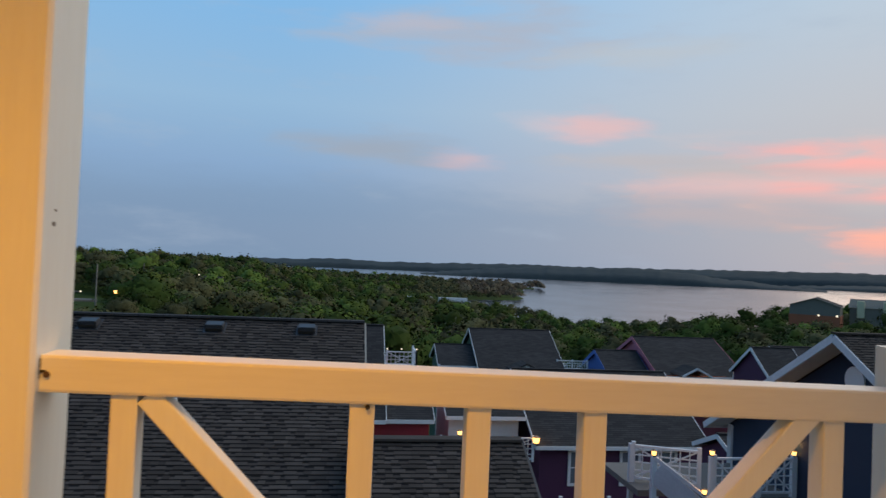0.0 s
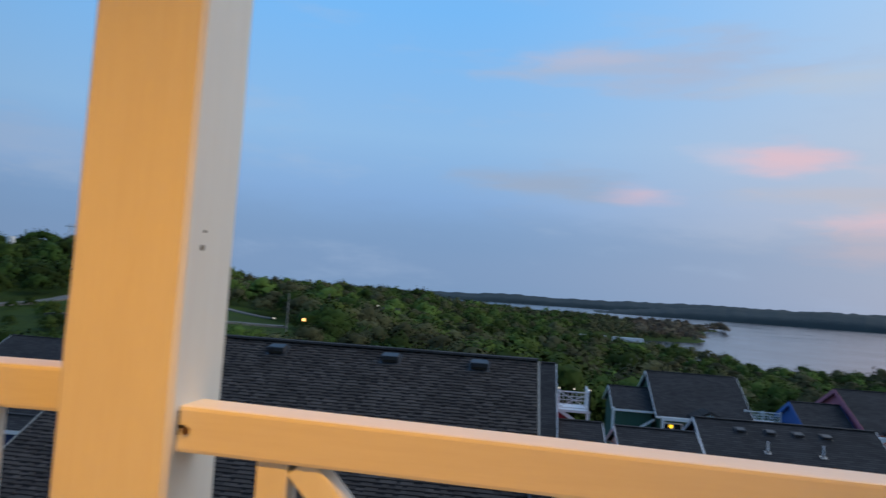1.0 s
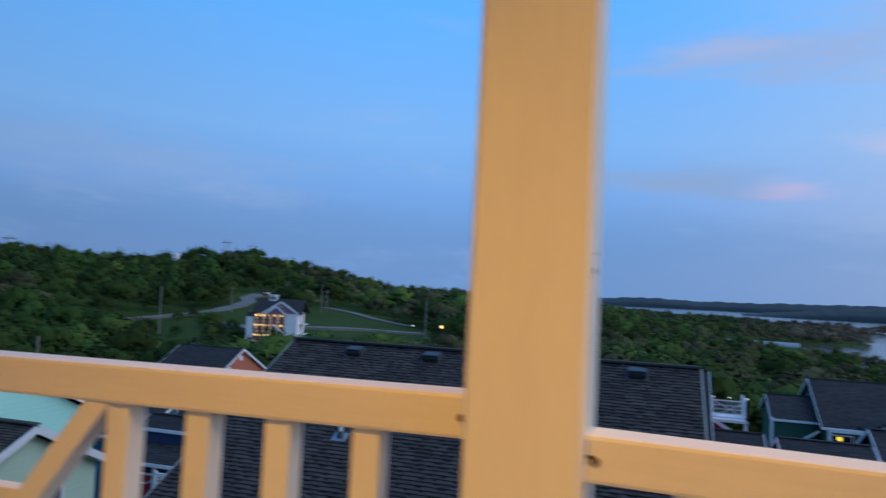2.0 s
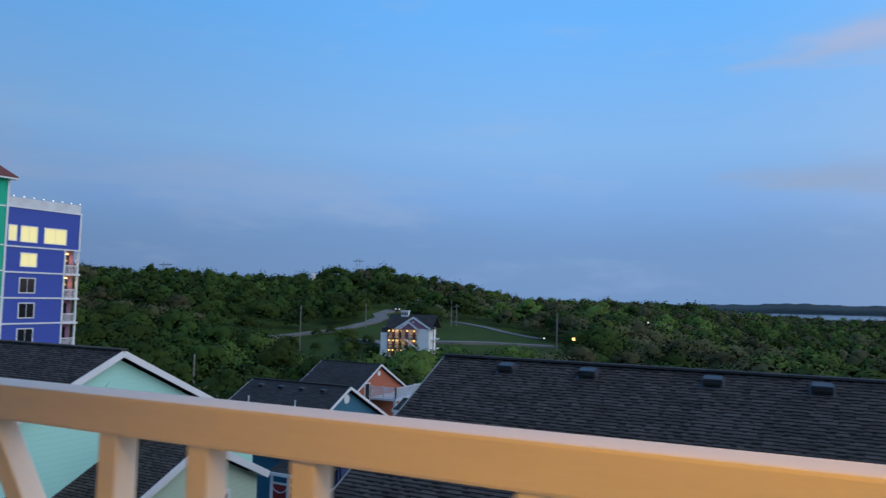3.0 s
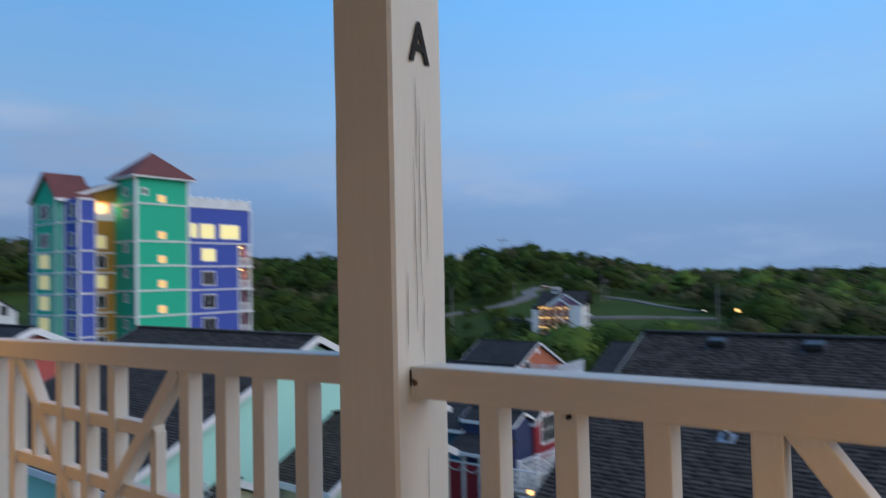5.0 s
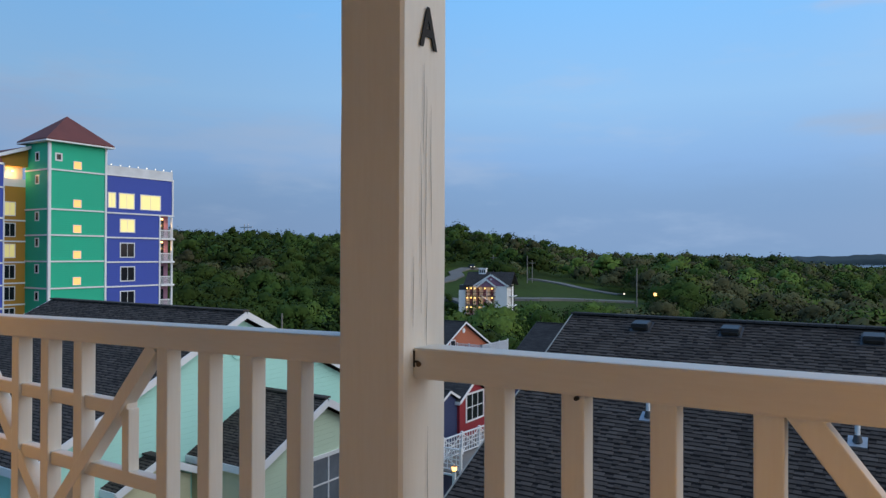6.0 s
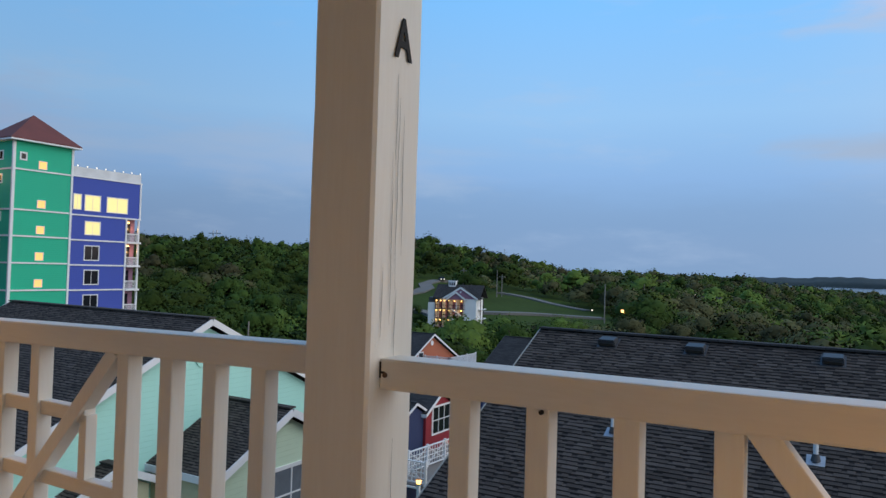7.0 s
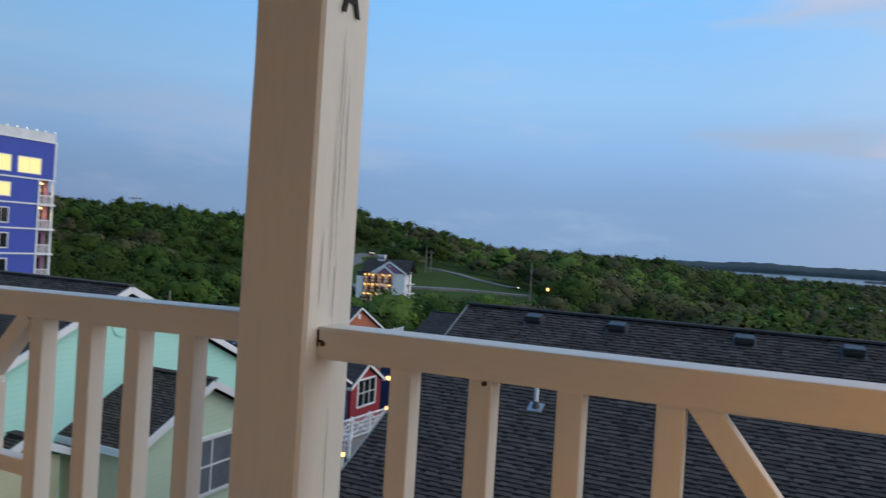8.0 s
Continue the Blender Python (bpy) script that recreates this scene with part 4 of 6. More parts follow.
# dark green house with its porch
grn = gable_house("dark green house with a steep charcoal roof", 11.75, 18.4, 61.0, -4.28, 5.4, 0.53, -15.5, DKGREEN, over=0.3, end=0.3, rake=0.16)
grn2 = gable_house("low dark green wing with a white eave", 8.6, 11.4, 60.0, -5.6, 3.0, 0.48, -15.5, DKGREEN, over=0.2, end=0.25, name="side_wing", rake=0.16)
gst = thing("outside_stair", (10, 56.6, -15.5), "white outside stair rail", "stair")
part("stair_rail", beam((11.5, 56.6, -7.6), (8.6, 56.6, -9.5), 0.06, 0.18), WHITE, gst)
part("corner_post", box(8.3, 8.46, 56.6, 56.76, -15.5, -6.9), WHITE, gst)
gp = thing("porch", (13.8, 55.4, -15.5), "white-framed porch with coloured lamps", "porch")
part("porch_beam", box(11.6, 15.9, 54.3, 54.5, -7.25, -7.0), WHITE, gp)
part("floor_slab", box(11.6, 15.9, 54.2, 55.9, -9.6, -9.4), WHITE, gp)
for x in (11.7, 13.7, 15.8):
    part("porch_post", box(x - 0.09, x + 0.09, 54.3, 54.5, -9.4, -7.25), WHITE, gp)
slat_rail(gp, (11.7, 54.4, -9.4), (13.7, 54.4, -9.4), 0.9)
part("small_gable", prism([(14.0, -7.0), (15.0, -6.55), (16.0, -7.0)], "y", 54.2, 56.0), WHITE, gp, "white porch gable")
part("porch_gable_roof", prism([(13.8, -6.98), (15.0, -6.42), (16.2, -6.98), (16.2, -6.88), (15.0, -6.3), (13.8, -6.88)], "y", 54.0, 56.0), FARSHINGLE, gp)
for w in (12.3, 13.1, 14.4):
    window(gp, "-y", 55.9, w, -9.2, -7.7, 0.6, (0, 1), trim=0.08)
small_lamp((12.3, 54.4, -7.8), "small yellow porch lamp glowing", BULBYEL, 8, 0.16)
small_lamp((13.95, 54.4, -7.7), "small orange porch lamp glowing", BULBRED, 8, 0.14)
gdeck = thing("raised_deck", (19.6, 58, -15.5), "white lattice deck beside the green house", "deck")
part("platform", box(18.2, 21.0, 56.8, 59, -7.5, -7.3), WHITE, gdeck)
slat_rail(gdeck, (18.3, 56.9, -7.3), (20.9, 56.9, -7.3), 0.9)
for x in (18.4, 20.8):
    part("deck_post", box(x - 0.08, x + 0.08, 56.9, 57.1, -15.5, -7.5), WHITE, gdeck)

# pink house with orange porch lamps, and the bright blue one beside it
pk = gable_house("pink house with a steep charcoal roof", 25.0, 31.8, 57.0, -4.2, 5.6, 0.46, -15.0, PINK, over=0.3, end=0.25, trim=PINK, rake=0.3)
bb = gable_house("bright blue house with a charcoal roof", 21.4, 24.5, 56.0, -5.3, 2.8, 0.5, -15.0, BRIGHTBLUE, over=0.2, end=0.25, trim=BRIGHTBLUE, rake=0.3)
pp = thing("porch", (28.6, 50.4, -15.0), "white-posted porch with orange lamps and lit doors", "porch")
part("porch_beam", box(25.5, 32.0, 50.2, 50.4, -7.4, -7.1), WHITE, pp)
part("floor_slab", box(25.5, 32.0, 50.1, 51.6, -9.6, -9.4), WHITE, pp)
part("back_wall", box(25.5, 32.0, 51.6, 51.7, -9.4, -7.2), ORANGE, pp, "orange porch wall")
for x in (25.6, 27.7, 29.8, 31.9):
    part("porch_post", box(x - 0.09, x + 0.09, 50.2, 50.4, -9.4, -7.4), WHITE, pp)
part("porch_gable_roof", prism([(27.6, -7.1), (28.8, -6.5), (30.0, -7.1), (30.0, -7.0), (28.8, -6.36), (27.6, -7.0)], "y", 50.0, 52.2), FARSHINGLE, pp)
for q in (27.6, 30.0):
    part("rake_board", beam((28.8, 49.97, -6.43), (q, 49.97, -7.05), 0.05, 0.14), WHITE, pp)
for w in (27.0, 28.2, 29.2):
    window(pp, "-y", 51.6, w, -9.3, -7.75, 0.55, (0, 1), trim=0.09)
for x in (24.65, 28.45):
    small_lamp((x, 50.9, -7.5), "small orange porch lamp glowing", BULBRED, 10, 0.2)
slat_rail(pp, (31.9, 50.3, -7.3), (33.2, 50.3, -7.3), 0.95)
pp.location += Vector((-1.7, 0, 0.55))

# purple gables
p2 = gable_house("small purple house with a charcoal roof", 28.5, 31.15, 45.0, -3.6, 2.6, 0.75, -13.8, PURPLE, over=0.2, end=0.2, rake=0.2)
p3 = gable_house("purple house with a charcoal roof", 31.2, 37.0, 47.0, -3.7, 3.6, 0.6, -13.8, PURPLE, over=0.2, end=0.25, rake=0.2)

# blue house with the wide overhanging gable
blu = gable_house("dark blue house with a wide white-edged gable", 11.5, 20.6, 13.1, 0.04, 5.4, 0.57, -9.0, BLUE, over=0.5, end=0.55, roof=SHINGLE, trim=WORN, rake=0.17)
part("gable_vent", disc((11.48, 13.1, -0.95), 0.3, 0.05, "x", 24), WHITE, blu, "oval pale gable vent")
for s in (1, -1):
    part("soffit", beam((11.22, 13.1, -0.14), (11.22, 13.1 + s * 5.2, -0.14 - 5.2 * 0.57), 0.5, 0.02, up=(0, s * 0.5, 1)), WORN, blu, "pale soffit boards")
    part("corner_board", box(11.44, 11.5, 13.1 + s * 4.9 - 0.1, 13.1 + s * 4.9 + 0.1, -9, -3.0), WORN, blu)
bpor = gable_house("purple porch roof with curved white brackets", 13.5, 17.5, 22.0, -4.2, 1.7, 0.4, -10.5, PURPLE, over=0.3, end=0.2, name="porch")
stair = thing("lattice_stair", (10, 15, -10.5), "white stair and landing with patterned lattice rails", "stair")
part("platform", box(9.3, 11.42, 14.95, 17.9, -4.2, -4.05), CONCRETE, stair)
slat_rail(stair, (9.35, 15.0, -4.05), (10.25, 15.0, -4.05), 0.9)
slat_rail(stair, (10.5, 15.0, -4.05), (11.38, 15.0, -4.05), 0.9)
slat_rail(stair, (7.85, 16.2, -4.05), (9.3, 15.6, -4.05), 0.9)
part("upper_platform", box(7.7, 9.3, 15.5, 17.9, -4.2, -4.05), CONCRETE, stair)
part("stringer", beam((7.85, 14.9, -3.45), (9.6, 13.7, -4.95), 0.05, 0.5), WORN, stair, "broad pale stair stringer")
part("hand_rail", beam((7.85, 14.9, -3.12), (9.6, 13.7, -4.45), 0.06, 0.08), WHITE, stair)
for x, y in ((7.83, 14.95), (9.3, 15.0), (10.3, 15.0), (10.45, 15.0), (11.4, 15.0), (7.8, 16.2)):
    part("landing_post", box(x - 0.06, x + 0.06, y - 0.06, y + 0.06, -10.5, -3.1), WHITE, stair)
for x, y, z in ((7.83, 14.95, -3.09), (9.3, 15.0, -3.09), (11.4, 15.0, -3.09), (8.75, 14.28, -3.78)):
    small_lamp((x, y, z), watts=2.0, size=0.06)

# ---- the tall coloured building ----


def band(parent, side, at, u0, u1, z, h=0.12):
    """A white belt board round a wall."""
    s = 1 if side == "+x" else -1
    p, q = sorted((at, at + s * 0.08))
    part("belt_board", box(p, q, u0, u1, z - h, z + h * 0.2) if side == "+x" else box(u0, u1, p, q, z - h, z + h * 0.2), WHITE, parent, "white belt board")


def tall_building():
    b = thing("apartment_tower", (-72, 40, -15), "tall emerald, royal blue and ochre apartment building with white belts", "building")
    tx, ty0, ty1, txl, top = -68.7, 36.35, 42.1, -72.85, 11.5
    part("stair_tower", box(txl, tx, ty0, ty1, -15, top), GREENPANEL, b, "emerald stair tower")
    bm = bmesh.new()
    o = 0.55
    base = [bm.verts.new(p) for p in ((txl - o, ty0 - o, top), (tx + o, ty0 - o, top), (tx + o, ty1 + o, top), (txl - o, ty1 + o, top))]
    low = [bm.verts.new((v.co.x, v.co.y, top - 0.12)) for v in base]
    tip = bm.verts.new(((tx + txl) / 2, (ty0 + ty1) / 2, top + 2.75))
    for i in range(4):
        bm.faces.new([base[i], base[(i + 1) % 4], tip])
        bm.faces.new([low[i], low[(i + 1) % 4], base[(i + 1) % 4], base[i]])
    bm.faces.new(low[::-1])
    bmesh.ops.recalc_face_normals(bm, faces=bm.faces[:])
    part("pyramid_roof", bm, BRICKRED, b, "maroon pyramid roof")
    part("eave_board", box(txl - o - 0.03, tx + o + 0.03, ty0 - o - 0.03, ty1 + o + 0.03, top - 0.26, top - 0.121), WHITE, b)
    levels = (8.7, 4.95, 2.5, 0.0, -2.55, -5.1, -7.6)
    for z in levels:
        band(b, "+x", tx, ty0, ty1, z)
        band(b, "-y", ty0, txl, tx, z)
    for y in (ty0 + 0.06, ty1 - 0.06):
        part("corner_board", box(tx + 0.002, tx + 0.1, y - 0.1, y + 0.1, -15, top - 0.26), WHITE, b)
    part("corner_board", box(tx - 0.1, tx + 0.098, ty0 - 0.1, ty0 - 0.002, -15, top - 0.26), WHITE, b)
    for z in (8.9, 5.2, 2.75, 0.25, -2.3, -4.8):
        window(b, "+x", tx, 39.1, z, z + 0.68, 0.72, (0, 0), LITWARM, 0.06)
    window(b, "+x", tx, 37.25, 9.62, 10.12, 0.42, (0, 0), None, 0.14)
    for z in (9.6, 7.4, 3.9, 1.4, -1.1, -3.7):
        window(b, "-y", ty0, -70.7, z, z + 0.7, 0.5, (0, 0), None, 0.1)
    # blue wing to the far side
    bx, b0, b1, bt = tx - 0.05, ty1, 50.0, 8.75
    part("blue_wing", box(bx - 9, bx, b0, 48.35, -15, bt), BLUEPANEL, b, "royal blue wing")
    part("top_corner", box(bx - 9, bx, 48.35, b1, 4.82, bt), BLUEPANEL, b, "royal blue top storey over the corner balconies")
    part("rear_corner", box(bx - 9, bx - 0.85, 48.35, b1, -15, 4.82), MAUVE, b, "mauve wall behind the corner balconies")
    for z in (8.75, 4.9, 2.4, -0.1, -2.6, -5.1):
        band(b, "+x", bx, b0, b1 + 0.1, z)
    part("corner_board", box(bx - 0.1, bx + 0.09, b1 - 0.16, b1 + 0.02, 4.9, bt), WHITE, b)
    part("corner_board", box(bx - 0.1, bx + 0.088, 48.25, 48.42, -15, 4.8), WHITE, b)
    par = part("parapet", box(bx - 8.9, bx - 0.05, b0, b1, bt + 0.03, bt + 0.9), WORN, b, "pale roof parapet")
    for k in range(8):
        part("string_light", disc((bx - 0.05, b0 + 0.6 + k * 1.02, bt + 1.01), 0.045, 0.1, sides=8), BULBWHITE, par, "small white roof light")
        part("rail_post", box(bx - 0.1, bx - 0.05, b0 + 0.58 + k * 1.02, b0 + 0.63 + k * 1.02, bt + 0.9, bt + 0.98), WHITE, par)
    for u, w, z0, z1, lit in ((42.75, 0.7, 5.45, 6.85, LITWIN), (44.4, 1.6, 5.4, 6.85, LITWIN), (47.2, 2.3, 5.4, 6.85, LITWIN), (44.5, 1.55, 2.98, 4.2, LITWIN),
                             (44.5, 1.5, 0.4, 1.75, None), (44.55, 1.5, -2.05, -0.7, None), (44.55, 1.5, -4.5, -3.2, None), (44.55, 1.5, -7.0, -5.7, None)):
        window(b, "+x", bx, u, z0, z1, w, (1, 0), lit, 0.1)
    for z in (2.42, -0.08, -2.58, -5.08):  # corner balconies, set back under the top storey
        bal = part("balcony", box(bx - 0.84, bx + 0.2, 48.44, 50.1, z - 0.2, z), WHITE, b, "white corner balcony floor")
        part("balcony_door", box(bx - 0.86, bx - 0.82, 48.75, 49.45, z + 0.02, z + 1.95), GLASS, bal)
        part("balcony_post", box(bx - 0.16, bx + 0.02, 49.82, 50.0, z, z + 2.28), WHITE, bal)
        part("balcony_rail", box(bx - 0.1, bx - 0.03, 48.44, 49.82, z + 0.78, z + 0.87), WHITE, bal)
        bm = bmesh.new()
        for k in range(9):
            box(bx - 0.085, bx - 0.045, 48.5 + k * 0.15, 48.54 + k * 0.15, z, z + 0.78, bm=bm)
        part("balusters", bm, WHITE, bal)
        if z > -1:
            part("balcony_light", disc((bx - 0.4, 48.9, z + 2.05), 0.11, 0.14, sides=8), BULBAMBER, bal, "warm balcony light")
            lamp("balcony_light_source", (bx - 0.4, 48.95, z + 1.85), 14, WARM, 0.1)
    # ochre middle, blue bay and the gabled green wing
    wl = (6.65, 3.9, 1.9, -0.1, -2.1, -4.15, -6.2)
    gx0, gx1, gy, by0, by1, bxr = -76.7, -71.65, 30.14, 30.8, 32.4, -68.75
    part("ochre_middle", box(-79, -72.83, by1, ty0, -15, 7.1), OCHRE, b, "ochre middle bay")
    part("top_loggia", box(-79, -73.4, by1, ty0, 7.1, 9.3), WHITEWALL, b, "pale top-floor loggia")
    part("loggia_light", disc((-72.6, 35.0, 8.55), 0.11, 0.2, "x", sides=8), BULBAMBER, b, "warm loggia light")
    lamp("loggia_source", (-72.75, 34.6, 8.9), 60, WARM, 0.15)
    part("loggia_rail", box(-72.9, -72.82, by1, ty0, 7.1, 7.85), WHITE, b)
    part("loggia_gable", prism([(30.6, 9.0), (ty0 - 0.01, 9.0), (ty0 - 0.01, 10.7)], "x", -79, -72.4), OCHRE, b, "ochre loggia gable")
    part("loggia_roof", prism([(31.3, 9.0), (ty0 - 0.01, 10.85), (ty0 - 0.01, 11.05), (31.3, 9.2)], "x", -79, -71.9), BRICKRED, b, "maroon shed roof")
    part("loggia_fascia", prism([(31.26, 8.9), (ty0 - 0.01, 10.75), (ty0 - 0.01, 11.07), (31.26, 9.22)], "x", -71.898, -71.8), WHITE, b, "white raking fascia")
    for z in wl[1:]:
        band(b, "+x", -72.83, by1, ty0, z)
        for u, w in ((33.3, 0.45), (34.9, 0.9)):
            window(b, "+x", -72.83, u, z + 0.45, z + 1.65, w, (1 if w > 0.5 else 0, 0), LITDIM if z in (wl[1], wl[3]) and w > 0.5 else None, 0.08)
    part("blue_bay", box(-79, bxr, by0, by1, -15, 8.8), BLUEPANEL, b, "royal blue bay")
    part("green_end", box(gx0, gx1, gy, 31.6, -15, 8.95), GREENPANEL, b, "emerald gable end")
    part("end_gable", prism([(gx0, 8.951), (-73.9, 11.2), (gx1, 8.951)], "y", gy, 33.2), GREENPANEL, b, "emerald gable")
    part("gable_roof", prism([(gx0 - 0.4, 8.7), (-73.9, 11.35), (gx1 + 0.45, 8.7), (gx1 + 0.45, 8.9), (-73.9, 11.6), (gx0 - 0.4, 8.9)], "y", gy - 0.35, 33.6), BRICKRED, b, "maroon gable roof")
    part("eave_board", box(gx1 + 0.45, gx1 + 0.52, gy - 0.35, by0 + 0.4, 8.66, 8.92), WHITE, b)
    part("blue_back", box(-78.6, gx0, gy + 0.5, 36, -15, 8.4), BLUEPANEL, b)
    for i, z in enumerate(wl):
        band(b, "+x", bxr, by0 - 0.08, by1, z)
        band(b, "-y", by0, gx1 + 0.1, bxr, z)
        band(b, "-y", gy, gx0, gx1 + 0.1, z)
        band(b, "+x", gx1, gy, by0, z)
        band(b, "-y", gy + 0.5, -78.6, gx0, z)
        window(b, "-y", by0, -70.1, z + 0.5, z + 1.65, 0.95, (1, 0), None, 0.08)
        window(b, "-y", gy, -74.3, z + 0.45, z + 1.75, 2.1, (3, 0), LITDIM if i > 1 else None, 0.08)
    for x in (gx0 + 0.1, gx1 - 0.1):
        part("corner_board", box(x - 0.1, x + 0.1, gy - 0.08, gy - 0.002, -15, 8.95), WHITE, b)
    part("corner_board", box(gx1 + 0.002, gx1 + 0.08, by0 - 0.16, by0 - 0.002, -15, 8.8), WHITE, b)
    part("corner_board", box(bxr + 0.002, bxr + 0.08, by0 - 0.08, by0 + 0.1, -15, 8.8), WHITE, b)
    part("corner_board", box(bxr + 0.002, bxr + 0.08, by1 - 0.1, by1 - 0.002, -15, 8.8), WHITE, b)
    part("top_board", box(bxr + 0.002, bxr + 0.08, by0, by1, 8.62, 8.8), WHITE, b)
    b.location += Vector((0, -0.47, 0.47))


tall_building()

# ---- white three-storey lodge with lit walkways ----


def lodge():
    cx, cy = -74.9, 129.8
    m = Matrix.Translation((cx, cy, -11.3)) @ Matrix.Rotation(radians(17), 4, "Z") @ Matrix.Diagonal((0.74, 0.74, 0.86, 1))
    b = thing("lodge", (cx, cy, -11.3), "white three-storey lodge with a mauve gable and lit walkways", "building")
    b.rotation_euler, b.scale = (0, 0, radians(17)), (0.74, 0.74, 0.86)

    def lp_(name, bm, material, label="", parent=None):
        bmesh.ops.translate(bm, verts=bm.verts[:], vec=(0, 0, 12.5))
        ob = mesh_object(name, bm, material)
        ob.parent = parent or b
        return tagged(ob, label)

    lp_("rear_block", box(-4.5, 7.0, 2.0, 11, -13.4, -5.4), WHITEWALL, "white rear block")
    lp_("side_block", box(4.1, 7.3, -1.4, 9, -13.4, -5.5), WHITEWALL, "white gable block")
    lp_("stair_block", box(-6.6, -4.5, -0.9, 3.2, -13.4, -6.6), WHITEWALL, "white stair block")
    lp_("stair_cap", box(-6.5, -4.3, -0.7, 3.0, -6.59, -5.4), DARK, "dark louvred stair top")
    lp_("main_roof", prism([(-1.4, -5.6), (4.6, -2.5), (11.6, -5.6), (11.6, -5.4), (4.6, -2.25), (-1.4, -5.4)], "x", -5.2, 8.4), FARSHINGLE, "grey shingle roof")
    lp_("front_gable", prism([(-0.9, -5.75), (1.6, -4.15), (4.1, -5.75)], "y", -1.9, 3), MAUVE, "mauve gable")
    lp_("gable_roof", prism([(-1.3, -5.95), (1.6, -4.05), (4.5, -5.95), (4.5, -5.75), (1.6, -3.85), (-1.3, -5.75)], "y", -2.2, 3), FARSHINGLE, "grey gable roof")
    for q in (-1.3, 4.5):
        lp_("rake_board", beam((1.6, -2.24, -3.95), (q, -2.24, -5.85), 0.05, 0.42), WHITE, "white rake board")
    lp_("rear_gable", prism([(-1.6, -5.5), (2.8, -3.05), (7.3, -5.5)], "y", -1.42, 5), MAUVE, "mauve upper gable")
    lp_("gable_roof", prism([(-2.2, -5.7), (2.8, -2.95), (7.8, -5.7), (7.8, -5.5), (2.8, -2.75), (-2.2, -5.5)], "y", -1.7, 6), FARSHINGLE, "grey gable roof")
    for q, z in ((-2.2, -5.6), (7.8, -5.6)):
        lp_("rake_board", beam((2.8, -1.74, -2.85), (q, -1.74, z), 0.05, 0.42), WHITE, "white rake board")
    lp_("gable_vent", disc((2.8, -1.45, -3.9), 0.22, 0.05, "y", 12), WHITE, "small white gable vent")
    cup = lp_("cupola", box(-1.8, 0.2, 3.6, 5.6, -3.2, -1.5), WHITE, "white roof cupola")
    lp_("cupola_roof", box(-2.0, 0.4, 3.4, 5.8, -1.49, -1.3), WHITE, "", cup)
    for k in range(3):
        lp_("louvre", box(-1.6 + k * 0.62, -1.2 + k * 0.62, 3.56, 3.6, -2.45, -1.75), GLASS, "", cup)
    for z in (-12.6, -10.3, -8.0):
        f = lp_("walkway_floor", box(-4.5, 4.1, -1.3, 2.0, z - 0.15, z), CONCRETE, "open walkway floor")
        lp_("walkway_rail", box(-4.5, 4.1, -1.32, -1.26, z + 0.85, z + 0.95), PLAIN_DARK, "", f)
        bm = bmesh.new()
        for k in range(35):
            box(-4.4 + k * 0.245, -4.37 + k * 0.245, -1.31, -1.27, z, z + 0.85, bm=bm)
        lp_("balusters", bm, PLAIN_DARK, "", f)
        for x in (-3.6, -1.7, 0.3, 2.4):
            lp_("door", box(x - 0.45, x + 0.45, 1.94, 2.0, z, z + 1.9), MAUVE, "", f)
        for x in (-4.2, -3.0, -1.9, -0.8, 1.0, 3.0):
            lp_("wall_light", box(x - 0.12, x + 0.12, -1.1, -0.85, z + 1.75, z + 1.98), BULBAMBER, "warm walkway light", f)
        for x in (-4.4, -2.6, -0.8, 1.6, 3.9):
            lp_("walkway_post", box(x - 0.1, x + 0.1, -1.35, -1.2, z, z + 2.15), PLAIN_DARK if x < 1 else WHITE, "", f)
    for z in (-12.4, -10.2):
        st = lp_("stair_run", beam((0.2, -1.5, z + 2.2), (3.6, -1.5, z + 0.3), 0.9, 0.2), WHITE, "white outside stair flight")
    for x in (7.9, 8.7):
        lp_("gallery_post", box(x - 0.1, x + 0.1, 2.0, 2.2, -13.4, -5.5), PLAIN_DARK)
    for z in (-12.6, -10.3, -8.0):
        lp_("gallery_floor", box(7.3, 8.8, 1.5, 7, z - 0.15, z), WHITE)
    for x in (-2.3, -0.9, 1.4):
        lp_("path_light", disc((x, -3.2, -13.4), 0.16, 0.3, sides=8), BULB, "warm path light")
    for x, z in ((-2.6, -8.8), (1.4, -8.8), (-2.6, -6.5), (1.4, -6.5), (-0.6, -11.1)):
        p = m @ Vector((x, 0.4, z + 12.5))
        lamp("walkway_light_source", p, 11, (1.0, 0.58, 0.24), 0.2)


lodge()

# ---- row of white houses up the slope, and other far buildings ----


